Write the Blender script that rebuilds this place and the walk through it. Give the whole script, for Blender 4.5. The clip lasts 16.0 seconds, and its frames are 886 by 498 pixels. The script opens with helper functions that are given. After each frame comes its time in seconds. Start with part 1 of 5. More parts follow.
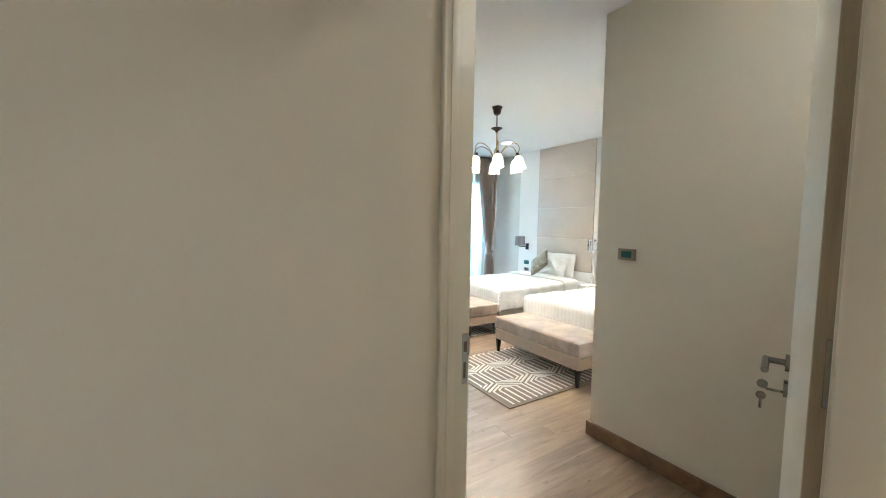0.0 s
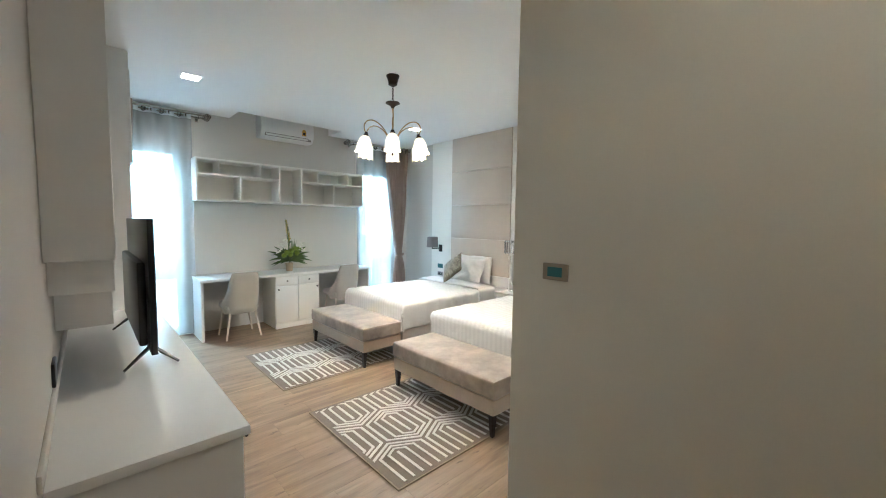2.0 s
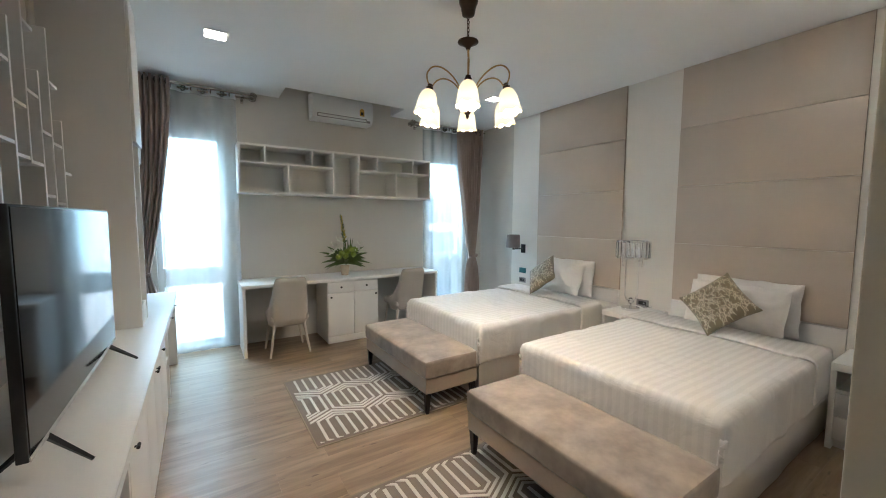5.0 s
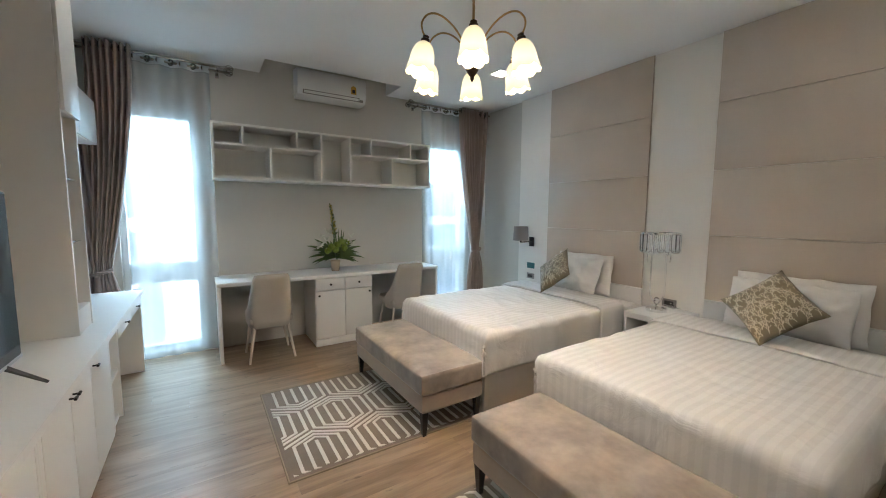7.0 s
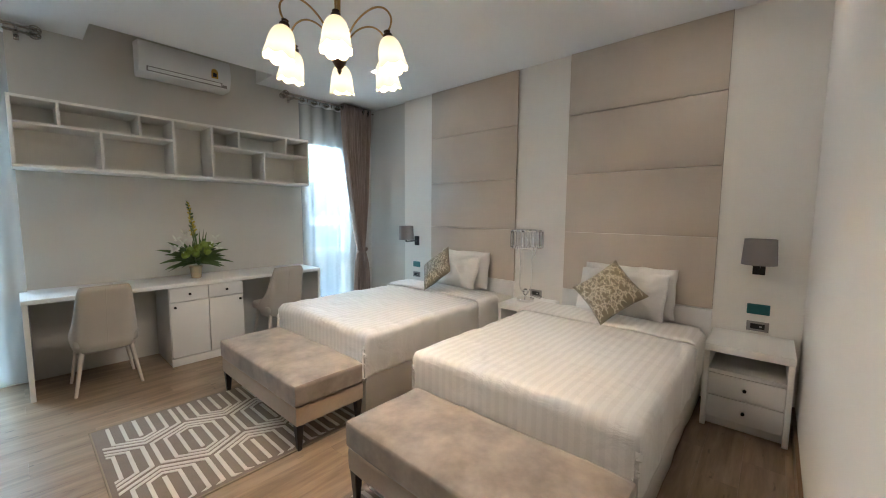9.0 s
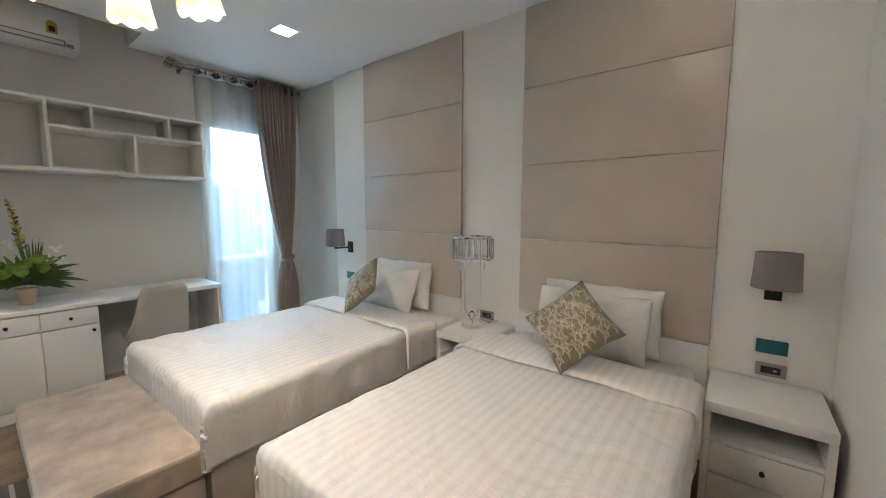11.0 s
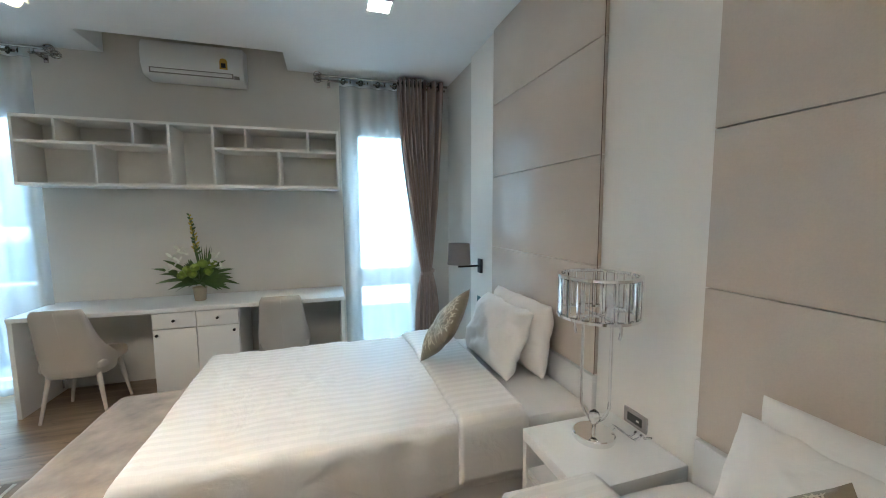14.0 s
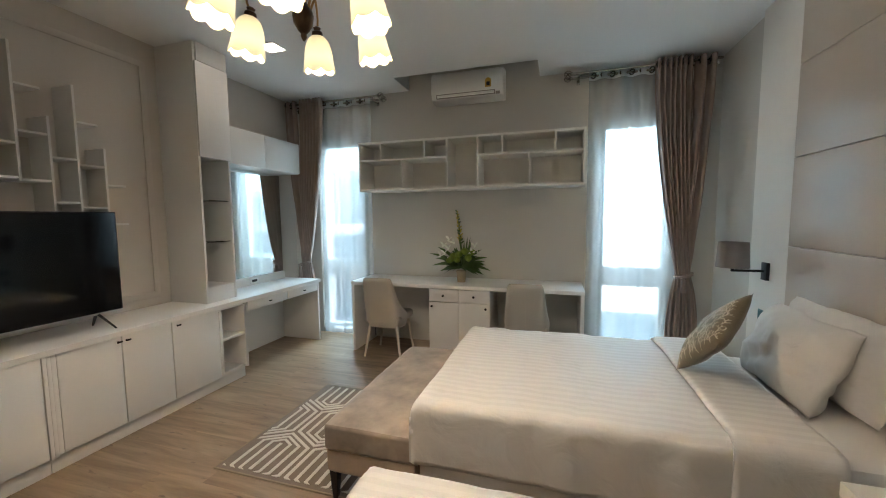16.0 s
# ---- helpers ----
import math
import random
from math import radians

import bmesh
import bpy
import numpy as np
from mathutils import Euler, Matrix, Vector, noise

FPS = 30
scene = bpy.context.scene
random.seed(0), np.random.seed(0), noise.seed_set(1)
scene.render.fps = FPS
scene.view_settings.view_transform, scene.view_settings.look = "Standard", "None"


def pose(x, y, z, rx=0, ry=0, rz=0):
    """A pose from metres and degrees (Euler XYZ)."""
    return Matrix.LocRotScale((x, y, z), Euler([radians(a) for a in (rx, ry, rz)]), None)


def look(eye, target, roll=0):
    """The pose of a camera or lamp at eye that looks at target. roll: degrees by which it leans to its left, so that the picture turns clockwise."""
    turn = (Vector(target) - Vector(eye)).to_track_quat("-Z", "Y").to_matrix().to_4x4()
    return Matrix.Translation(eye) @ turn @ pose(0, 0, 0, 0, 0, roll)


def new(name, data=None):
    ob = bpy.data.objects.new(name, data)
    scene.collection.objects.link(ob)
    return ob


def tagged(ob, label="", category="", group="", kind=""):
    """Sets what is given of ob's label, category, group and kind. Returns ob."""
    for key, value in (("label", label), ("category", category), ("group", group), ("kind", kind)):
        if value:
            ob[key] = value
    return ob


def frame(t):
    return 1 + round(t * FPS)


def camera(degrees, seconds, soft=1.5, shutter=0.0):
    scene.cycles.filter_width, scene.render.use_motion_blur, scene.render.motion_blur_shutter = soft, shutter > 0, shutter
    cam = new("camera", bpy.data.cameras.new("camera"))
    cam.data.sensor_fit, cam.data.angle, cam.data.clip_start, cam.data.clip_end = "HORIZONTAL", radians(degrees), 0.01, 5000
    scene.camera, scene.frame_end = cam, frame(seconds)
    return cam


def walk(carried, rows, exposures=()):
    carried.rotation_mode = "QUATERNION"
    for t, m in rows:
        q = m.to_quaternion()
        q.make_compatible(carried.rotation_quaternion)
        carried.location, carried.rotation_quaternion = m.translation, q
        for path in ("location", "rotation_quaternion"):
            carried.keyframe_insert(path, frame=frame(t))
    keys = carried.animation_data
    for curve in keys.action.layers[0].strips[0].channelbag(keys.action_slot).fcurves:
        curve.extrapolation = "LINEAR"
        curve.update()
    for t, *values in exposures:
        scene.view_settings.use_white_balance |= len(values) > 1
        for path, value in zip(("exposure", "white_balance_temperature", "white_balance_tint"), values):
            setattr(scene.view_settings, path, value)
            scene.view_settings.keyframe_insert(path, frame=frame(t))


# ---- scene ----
from mathutils import bvhtree

cam = camera(99.3, 16.0, soft=1.0)
PATH = [
    (0, (0.241, 0.131, 1.473), (1.301, 1.822, 1.339), 0.9),
    (0.5, (0.371, 0.214, 1.451), (1.583, 1.799, 1.316), 0.9),
    (1, (0.574, 0.395, 1.467), (1.866, 1.916, 1.327), 0.8),
    (1.5, (0.793, 0.557, 1.462), (2.147, 2.022, 1.325), 0.9),
    (2, (1.049, 0.706, 1.5), (2.424, 2.152, 1.36), 0.8),
    (2.5, (1.235, 0.858, 1.487), (2.614, 2.301, 1.354), 0.7),
    (3, (1.36, 1.003, 1.491), (2.735, 2.45, 1.361), 0.7),
    (3.5, (1.515, 1.132, 1.483), (2.847, 2.619, 1.35), 0.6),
    (4, (1.588, 1.262, 1.475), (2.811, 2.838, 1.341), 0.5),
    (4.5, (1.638, 1.458, 1.462), (2.757, 3.109, 1.319), 0.6),
    (4.7, (1.653, 1.529, 1.469), (2.744, 3.199, 1.319), 0.4),
    (7, (1.941, 1.998, 1.428), (3.014, 3.675, 1.234), 0.3),
    (7.5, (1.952, 1.982, 1.422), (3.131, 3.586, 1.226), 0.3),
    (8, (1.956, 1.966, 1.403), (3.265, 3.466, 1.213), 0.3),
    (8.5, (1.971, 1.946, 1.413), (3.395, 3.336, 1.219), 0.4),
    (8.7, (1.99, 1.933, 1.414), (3.453, 3.284, 1.22), 0.4),
    (10.8, (2.825, 2.15, 1.425), (4.374, 3.402, 1.244), 0.3),
    (11, (2.95, 2.167, 1.456), (4.513, 3.399, 1.251), 0.2),
    (11.5, (3.386, 2.151, 1.459), (4.947, 3.386, 1.268), 0.3),
    (12, (3.845, 2.202, 1.5), (5.409, 3.434, 1.312), 0.3),
    (12.5, (4.189, 2.318, 1.471), (5.761, 3.54, 1.284), 0.3),
    (13, (4.257, 2.392, 1.486), (5.724, 3.739, 1.299), 0.3),
    (13.5, (4.259, 2.475, 1.502), (5.388, 4.114, 1.309), 0.0),
    (14, (4.256, 2.49, 1.509), (4.846, 4.392, 1.32), -0.3),
    (14.5, (4.24, 2.475, 1.501), (4.438, 4.456, 1.318), -0.4),
    (15, (4.214, 2.446, 1.484), (4.114, 4.435, 1.305), -0.4),
    (15.5, (4.184, 2.423, 1.468), (3.832, 4.384, 1.296), -0.5),
    (16, (4.146, 2.39, 1.445), (3.568, 4.298, 1.277), -0.5),
]
EXPOSURES = [(0.0, 2.65, 5250, 6), (0.5, 2.50, 5450, 7), (1.0, 2.40, 5500, 7), (1.5, 2.34, 5300, 7), (2.0, 2.17, 5250, 7), (2.5, 1.92, 5300, 8), (3.5, 1.65, 5450, 10), (4.5, 1.50, 5600, 11), (7.0, 1.30, 5700, 12), (8.0, 1.40, 5750, 12), (8.5, 1.43, 5800, 14), (11.0, 1.38, 5600, 12), (12.0, 1.36, 5500, 11), (13.0, 1.38, 5450, 9), (14.0, 1.45, 5350, 9), (15.0, 1.07, 5850, 13), (15.5, 1.13, 5850, 11), (16.0, 1.02, 6150, 13)]
walk(cam, [(t, look(eye, target, roll)) for t, eye, target, roll in PATH], EXPOSURES)

# ---- world, sun and exposure ----
world = bpy.data.worlds.new("world")
scene.world = world
world.use_nodes = True
wn = world.node_tree.nodes
sky = wn.new("ShaderNodeTexSky")
sky.sky_type, sky.sun_disc = "NISHITA", False
sky.sun_elevation, sky.sun_rotation = radians(55), radians(90)
wn["Background"].inputs[1].default_value = 0.15
world.node_tree.links.new(sky.outputs[0], wn["Background"].inputs[0])
sun_data = bpy.data.lights.new("sun", "SUN")
sun_data.energy, sun_data.angle, sun_data.color = 5.0, radians(0.6), (1.0, 0.95, 0.88)
sun = new("sun", sun_data)
sun.matrix_world = look((14.0, 10.0, 20.0), (0, 10.0, 0))

# ---- materials ----
def nodes_of(name):
    m = bpy.data.materials.new(name)
    m.use_nodes = True
    return m, m.node_tree.nodes, m.node_tree.links, m.node_tree.nodes["Principled BSDF"]


def mat(name, base, rough=0.5, metal=0.0, var=0.06, scale=3.0, fine=40.0, bump=0.05, stretch=(1, 1, 1), coat=0.0, sheen=0.0, spec=0.5):
    """A plain surface with broad tone changes, fine grain and slight relief."""
    m, n, l, p = nodes_of(name)
    tc, mp = n.new("ShaderNodeTexCoord"), n.new("ShaderNodeMapping")
    mp.inputs["Scale"].default_value = stretch
    l.new(tc.outputs["Object"], mp.inputs[0])
    a, b = n.new("ShaderNodeTexNoise"), n.new("ShaderNodeTexNoise")
    a.inputs["Scale"].default_value, a.inputs["Detail"].default_value = scale, 4
    b.inputs["Scale"].default_value, b.inputs["Detail"].default_value = fine, 3
    l.new(mp.outputs[0], a.inputs[0]), l.new(mp.outputs[0], b.inputs[0])
    add = n.new("ShaderNodeMath")
    add.operation = "MULTIPLY_ADD"
    add.inputs[1].default_value = 0.4
    l.new(b.outputs[0], add.inputs[0]), l.new(a.outputs[0], add.inputs[2])
    ramp = n.new("ShaderNodeMapRange")
    ramp.inputs["From Min"].default_value, ramp.inputs["From Max"].default_value = 0.4, 1.0
    ramp.inputs["To Min"].default_value, ramp.inputs["To Max"].default_value = 1 - var, 1 + var
    l.new(add.outputs[0], ramp.inputs[0])
    mul = n.new("ShaderNodeVectorMath")
    mul.operation = "SCALE"
    mul.inputs[0].default_value = base
    l.new(ramp.outputs[0], mul.inputs["Scale"])
    l.new(mul.outputs[0], p.inputs["Base Color"])
    p.inputs["Roughness"].default_value, p.inputs["Metallic"].default_value = rough, metal
    p.inputs["Specular IOR Level"].default_value = spec
    p.inputs["Coat Weight"].default_value = coat
    p.inputs["Sheen Weight"].default_value = sheen
    if bump:
        bp = n.new("ShaderNodeBump")
        bp.inputs["Strength"].default_value, bp.inputs["Distance"].default_value = bump, 0.004
        l.new(b.outputs[0], bp.inputs["Height"])
        l.new(bp.outputs[0], p.inputs["Normal"])
    return m


def glow(name, colour, strength, rim=0.0):
    m, n, l, p = nodes_of(name)
    p.inputs["Base Color"].default_value = (*colour, 1)
    p.inputs["Emission Color"].default_value = (*colour, 1)
    p.inputs["Emission Strength"].default_value = strength
    p.inputs["Roughness"].default_value = 0.3
    return m


def oak(name, light, dark, along="X", plank=True):
    """Oak boards: long streaks along the grain, knots, a tone of its own for each board."""
    m, n, l, p = nodes_of(name)
    tc, mp, inf = n.new("ShaderNodeTexCoord"), n.new("ShaderNodeMapping"), n.new("ShaderNodeObjectInfo")
    mp.inputs["Scale"].default_value = (1.1, 10, 10) if along == "X" else (10, 1.1, 10)
    l.new(tc.outputs["Object"], mp.inputs[0])
    off = n.new("ShaderNodeVectorMath")
    off.operation = "MULTIPLY_ADD"
    off.inputs[0].default_value = (13.0, 7.0, 3.0)
    comb = n.new("ShaderNodeCombineXYZ")
    for k in range(3):
        l.new(inf.outputs["Random"], comb.inputs[k])
    l.new(comb.outputs[0], off.inputs[1]), l.new(mp.outputs[0], off.inputs[2])
    g, k2 = n.new("ShaderNodeTexNoise"), n.new("ShaderNodeTexNoise")
    g.inputs["Scale"].default_value, g.inputs["Detail"].default_value, g.inputs["Distortion"].default_value = 1.3, 4, 0.7
    k2.inputs["Scale"].default_value, k2.inputs["Detail"].default_value = 9.0, 4
    l.new(off.outputs[0], g.inputs[0]), l.new(off.outputs[0], k2.inputs[0])
    mixf = n.new("ShaderNodeMath")
    mixf.operation = "MULTIPLY_ADD"
    mixf.inputs[1].default_value = 0.22
    l.new(k2.outputs[0], mixf.inputs[0]), l.new(g.outputs[0], mixf.inputs[2])
    cr = n.new("ShaderNodeValToRGB")
    cr.color_ramp.elements[0].position, cr.color_ramp.elements[0].color = 0.38, (*dark, 1)
    cr.color_ramp.elements[1].position, cr.color_ramp.elements[1].color = 0.82, (*light, 1)
    l.new(mixf.outputs[0], cr.inputs[0])
    hsv, rg = n.new("ShaderNodeHueSaturation"), n.new("ShaderNodeMapRange")
    rg.inputs["To Min"].default_value, rg.inputs["To Max"].default_value = 0.93, 1.06
    l.new(inf.outputs["Random"], rg.inputs[0]), l.new(rg.outputs[0], hsv.inputs["Value"])
    knot, kr, km = n.new("ShaderNodeTexNoise"), n.new("ShaderNodeMapRange"), n.new("ShaderNodeMix")
    knot.inputs["Scale"].default_value, knot.inputs["Detail"].default_value = 2.6, 3
    kr.inputs["From Min"].default_value, kr.inputs["From Max"].default_value = 0.66, 0.74
    kr.inputs["To Max"].default_value = 0.75
    km.data_type = "RGBA"
    km.inputs[7].default_value = (*[c * 0.62 for c in dark], 1)
    km_in = n.new("ShaderNodeVectorMath")
    km_in.operation = "MULTIPLY"
    km_in.inputs[1].default_value = (2.6, 0.9, 1.0)
    l.new(off.outputs[0], km_in.inputs[0]), l.new(km_in.outputs[0], knot.inputs[0])
    l.new(knot.outputs[0], kr.inputs[0]), l.new(kr.outputs[0], km.inputs[0]), l.new(cr.outputs[0], km.inputs[6])
    l.new(km.outputs[2], hsv.inputs["Color"]), l.new(hsv.outputs[0], p.inputs["Base Color"])
    rr = n.new("ShaderNodeMapRange")
    rr.inputs["To Min"].default_value, rr.inputs["To Max"].default_value = 0.30, 0.46
    l.new(g.outputs[0], rr.inputs[0]), l.new(rr.outputs[0], p.inputs["Roughness"])
    bp = n.new("ShaderNodeBump")
    bp.inputs["Strength"].default_value, bp.inputs["Distance"].default_value = 0.12, 0.002
    l.new(mixf.outputs[0], bp.inputs["Height"]), l.new(bp.outputs[0], p.inputs["Normal"])
    return m


def glass(name, colour=(0.95, 0.98, 0.98), rough=0.0):
    m, n, l, p = nodes_of(name)
    p.inputs["Base Color"].default_value = (*colour, 1)
    p.inputs["Transmission Weight"].default_value, p.inputs["Roughness"].default_value = 1.0, rough
    p.inputs["IOR"].default_value = 1.5
    return m


def sheer(name, cover=0.36):
    """Thin voile: part open weave, part light shining through the threads."""
    m, n, l, p = nodes_of(name)
    out = n["Material Output"]
    tr, tl, df, m1, m2 = (n.new(k) for k in ("ShaderNodeBsdfTransparent", "ShaderNodeBsdfTranslucent", "ShaderNodeBsdfDiffuse", "ShaderNodeMixShader", "ShaderNodeMixShader"))
    tl.inputs[0].default_value = df.inputs[0].default_value = (0.85, 0.89, 0.90, 1)
    tr.inputs[0].default_value = (0.97, 0.98, 0.98, 1)
    m1.inputs[0].default_value, m2.inputs[0].default_value = 0.35, cover
    l.new(tl.outputs[0], m1.inputs[1]), l.new(df.outputs[0], m1.inputs[2])
    l.new(tr.outputs[0], m2.inputs[1]), l.new(m1.outputs[0], m2.inputs[2])
    l.new(m2.outputs[0], out.inputs["Surface"])
    return m


def striped(name, base, period=0.05):
    """White sateen with broad satin stripes along x."""
    m, n, l, p = nodes_of(name)
    tc, sp, mt, st = n.new("ShaderNodeTexCoord"), n.new("ShaderNodeSeparateXYZ"), n.new("ShaderNodeMath"), n.new("ShaderNodeMapRange")
    l.new(tc.outputs["Object"], sp.inputs[0])
    mt.operation = "PINGPONG"
    mt.inputs[1].default_value = period / 2
    l.new(sp.outputs["Y"], mt.inputs[0])
    st.inputs["From Min"].default_value, st.inputs["From Max"].default_value = period * 0.22, period * 0.28
    l.new(mt.outputs[0], st.inputs[0])
    a, b = n.new("ShaderNodeMix"), n.new("ShaderNodeMapRange")
    a.data_type = "RGBA"
    a.inputs[6].default_value = (*[c * 0.95 for c in base], 1)
    a.inputs[7].default_value = (*base, 1)
    l.new(st.outputs[0], a.inputs[0]), l.new(a.outputs[2], p.inputs["Base Color"])
    b.inputs["To Min"].default_value, b.inputs["To Max"].default_value = 0.75, 0.42
    l.new(st.outputs[0], b.inputs[0]), l.new(b.outputs[0], p.inputs["Roughness"])
    w, bp = n.new("ShaderNodeTexNoise"), n.new("ShaderNodeBump")
    w.inputs["Scale"].default_value, w.inputs["Detail"].default_value, w.inputs["Distortion"].default_value = 6, 5, 1.2
    bp.inputs["Strength"].default_value, bp.inputs["Distance"].default_value = 0.55, 0.018
    l.new(tc.outputs["Object"], w.inputs[0]), l.new(w.outputs[0], bp.inputs["Height"]), l.new(bp.outputs[0], p.inputs["Normal"])
    p.inputs["Sheen Weight"].default_value = 0.15
    return m


WHITE_WALL = mat("white_wall_paint", (0.83, 0.80, 0.745), 0.7, var=0.025, scale=1.2, fine=120, bump=0.06)
BEIGE_WALL = mat("beige_wall_paint", (0.735, 0.675, 0.545), 0.7, var=0.035, scale=1.2, fine=120, bump=0.08)
GREY_WALL = mat("grey_wallpaper", (0.63, 0.605, 0.555), 0.65, var=0.03, scale=1.5, fine=90, bump=0.10)
TAUPE_WALL = mat("taupe_wallpaper", (0.60, 0.555, 0.50), 0.65, var=0.03, scale=1.5, fine=90, bump=0.10)
CEILING = mat("ceiling_paint", (0.87, 0.87, 0.86), 0.8, var=0.015, scale=1.0, bump=0.03)
SHELF_WHITE = mat("white_shelf_paint", (0.88, 0.865, 0.815), 0.45, var=0.015, scale=2.0, bump=0.01)
LACQUER = mat("white_lacquer", (0.755, 0.74, 0.715), 0.35, var=0.015, scale=2.0, bump=0.01)
DOOR_PAINT = mat("cream_door_paint", (0.78, 0.725, 0.59), 0.4, var=0.03, scale=2.0, bump=0.02)
LACQUER_TOP = mat("white_laminate_top", (0.81, 0.80, 0.775), 0.28, var=0.02, scale=3.0, bump=0.01)
PANEL = mat("taupe_leather_panel", (0.56, 0.482, 0.40), 0.34, var=0.075, scale=2.2, fine=160, bump=0.16)
SKIRT = oak("oak_skirting", (0.24, 0.135, 0.065), (0.13, 0.07, 0.032))
OAK = oak("oak_floor_board", (0.385, 0.280, 0.185), (0.185, 0.124, 0.077))
GAP = mat("joint_shadow", (0.20, 0.15, 0.11), 0.9, var=0.02)
VELVET = mat("taupe_velvet", (0.305, 0.246, 0.194), 0.65, var=0.5, scale=4.5, fine=20, bump=0.12, sheen=0.5)
VELVET_BASE = mat("beige_velvet", (0.45, 0.355, 0.265), 0.75, var=0.10, scale=5, fine=60, bump=0.06, sheen=0.3)
CHAIR_CLOTH = mat("cream_upholstery", (0.43, 0.395, 0.345), 0.65, var=0.05, scale=4, fine=150, bump=0.10, sheen=0.2)
CHAIR_LEG = mat("cream_painted_leg", (0.60, 0.54, 0.47), 0.5, var=0.05)
DARK_WOOD = mat("black_brown_wood", (0.018, 0.013, 0.011), 0.35, var=0.2, stretch=(8, 8, 1))
LINEN = mat("white_cotton", (0.72, 0.69, 0.655), 0.75, var=0.02, scale=5, fine=60, bump=0.04, sheen=0.1)
def creased(name, base):
    """Slept-on cotton: soft crossing creases over a fine weave."""
    m, n, l, p = nodes_of(name)
    p.inputs["Base Color"].default_value = (*base, 1)
    p.inputs["Roughness"].default_value, p.inputs["Sheen Weight"].default_value = 0.75, 0.12
    tc = n.new("ShaderNodeTexCoord")
    prev = None
    for scale, dist, depth, power in ((5.0, 1.2, 0.012, 0.5), (12.0, 1.2, 0.007, 0.5), (220.0, 0.0, 0.001, 0.2)):
        w, bp, ab = n.new("ShaderNodeTexNoise"), n.new("ShaderNodeBump"), n.new("ShaderNodeMath")
        w.inputs["Scale"].default_value, w.inputs["Detail"].default_value, w.inputs["Distortion"].default_value = scale, 2, dist
        ab.operation = "PINGPONG"
        ab.inputs[1].default_value = 0.5
        bp.inputs["Strength"].default_value, bp.inputs["Distance"].default_value = power, depth
        l.new(tc.outputs["Object"], w.inputs[0]), l.new(w.outputs[0], ab.inputs[0]), l.new(ab.outputs[0], bp.inputs["Height"])
        if prev:
            l.new(prev.outputs[0], bp.inputs["Normal"])
        prev = bp
    l.new(prev.outputs[0], p.inputs["Normal"])
    return m


PILLOW_COTTON = creased("creased_white_cotton", (0.76, 0.735, 0.70))
STRIPE = striped("white_striped_sateen", (0.74, 0.71, 0.675))
DRAPE = mat("mauve_brown_drape", (0.305, 0.226, 0.188), 0.6, var=0.08, scale=2, fine=120, bump=0.05, sheen=0.25)
SHEER = sheer("white_voile")
SHEER_BAND = sheer("white_voile_header", 0.93)
ROD_NICKEL = mat("polished_nickel", (0.40, 0.37, 0.34), 0.2, metal=1.0, var=0.05, fine=90)
STEEL = mat("brushed_nickel", (0.62, 0.60, 0.57), 0.28, metal=1.0, var=0.05, fine=90)
HANDLE_STEEL = mat("satin_steel", (0.36, 0.34, 0.31), 0.25, metal=1.0, var=0.05, fine=90)
CHROME = mat("chrome", (0.85, 0.85, 0.86), 0.08, metal=1.0, var=0.01, bump=0)
BLACK_METAL = mat("black_metal", (0.02, 0.018, 0.017), 0.4, metal=0.6, var=0.1)
BRONZE = mat("aged_bronze", (0.055, 0.033, 0.022), 0.35, metal=0.8, var=0.25, fine=60)
BRASS = mat("aged_brass", (0.42, 0.27, 0.11), 0.28, metal=1.0, var=0.2, fine=50)
TRIM_BROWN = mat("dark_bronze_trim", (0.16, 0.115, 0.08), 0.4, metal=0.5, var=0.1)
GUNMETAL = mat("dark_nickel", (0.09, 0.085, 0.08), 0.3, metal=0.9, var=0.1)
SHADE_GREY = mat("grey_lampshade_cloth", (0.24, 0.215, 0.21), 0.8, var=0.05, fine=300, bump=0.08)
PLASTIC = mat("white_plastic", (0.80, 0.80, 0.79), 0.3, var=0.01, bump=0)
PLASTIC_GREY = mat("grey_plastic", (0.28, 0.26, 0.25), 0.4, var=0.03)
BLACK_PLASTIC = mat("black_plastic", (0.012, 0.012, 0.013), 0.3, var=0.05, bump=0)
SCREEN = mat("black_glass_screen", (0.004, 0.004, 0.005), 0.07, var=0.0, bump=0, spec=0.3)
TEAL = mat("teal_plastic", (0.02, 0.13, 0.14), 0.35, var=0.03, bump=0)
PVC = mat("white_window_frame", (0.80, 0.81, 0.81), 0.35, var=0.01, bump=0)
PANE = glass("window_glass")
CRYSTAL = glass("crystal_glass", (0.97, 0.98, 1.0))
GREENGLASS = glass("shelf_glass", (0.80, 0.93, 0.88))
MIRROR = mat("mirror_silver", (0.86, 0.90, 0.89), 0.01, metal=1.0, var=0.0, bump=0)
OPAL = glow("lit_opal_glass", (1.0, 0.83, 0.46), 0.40)
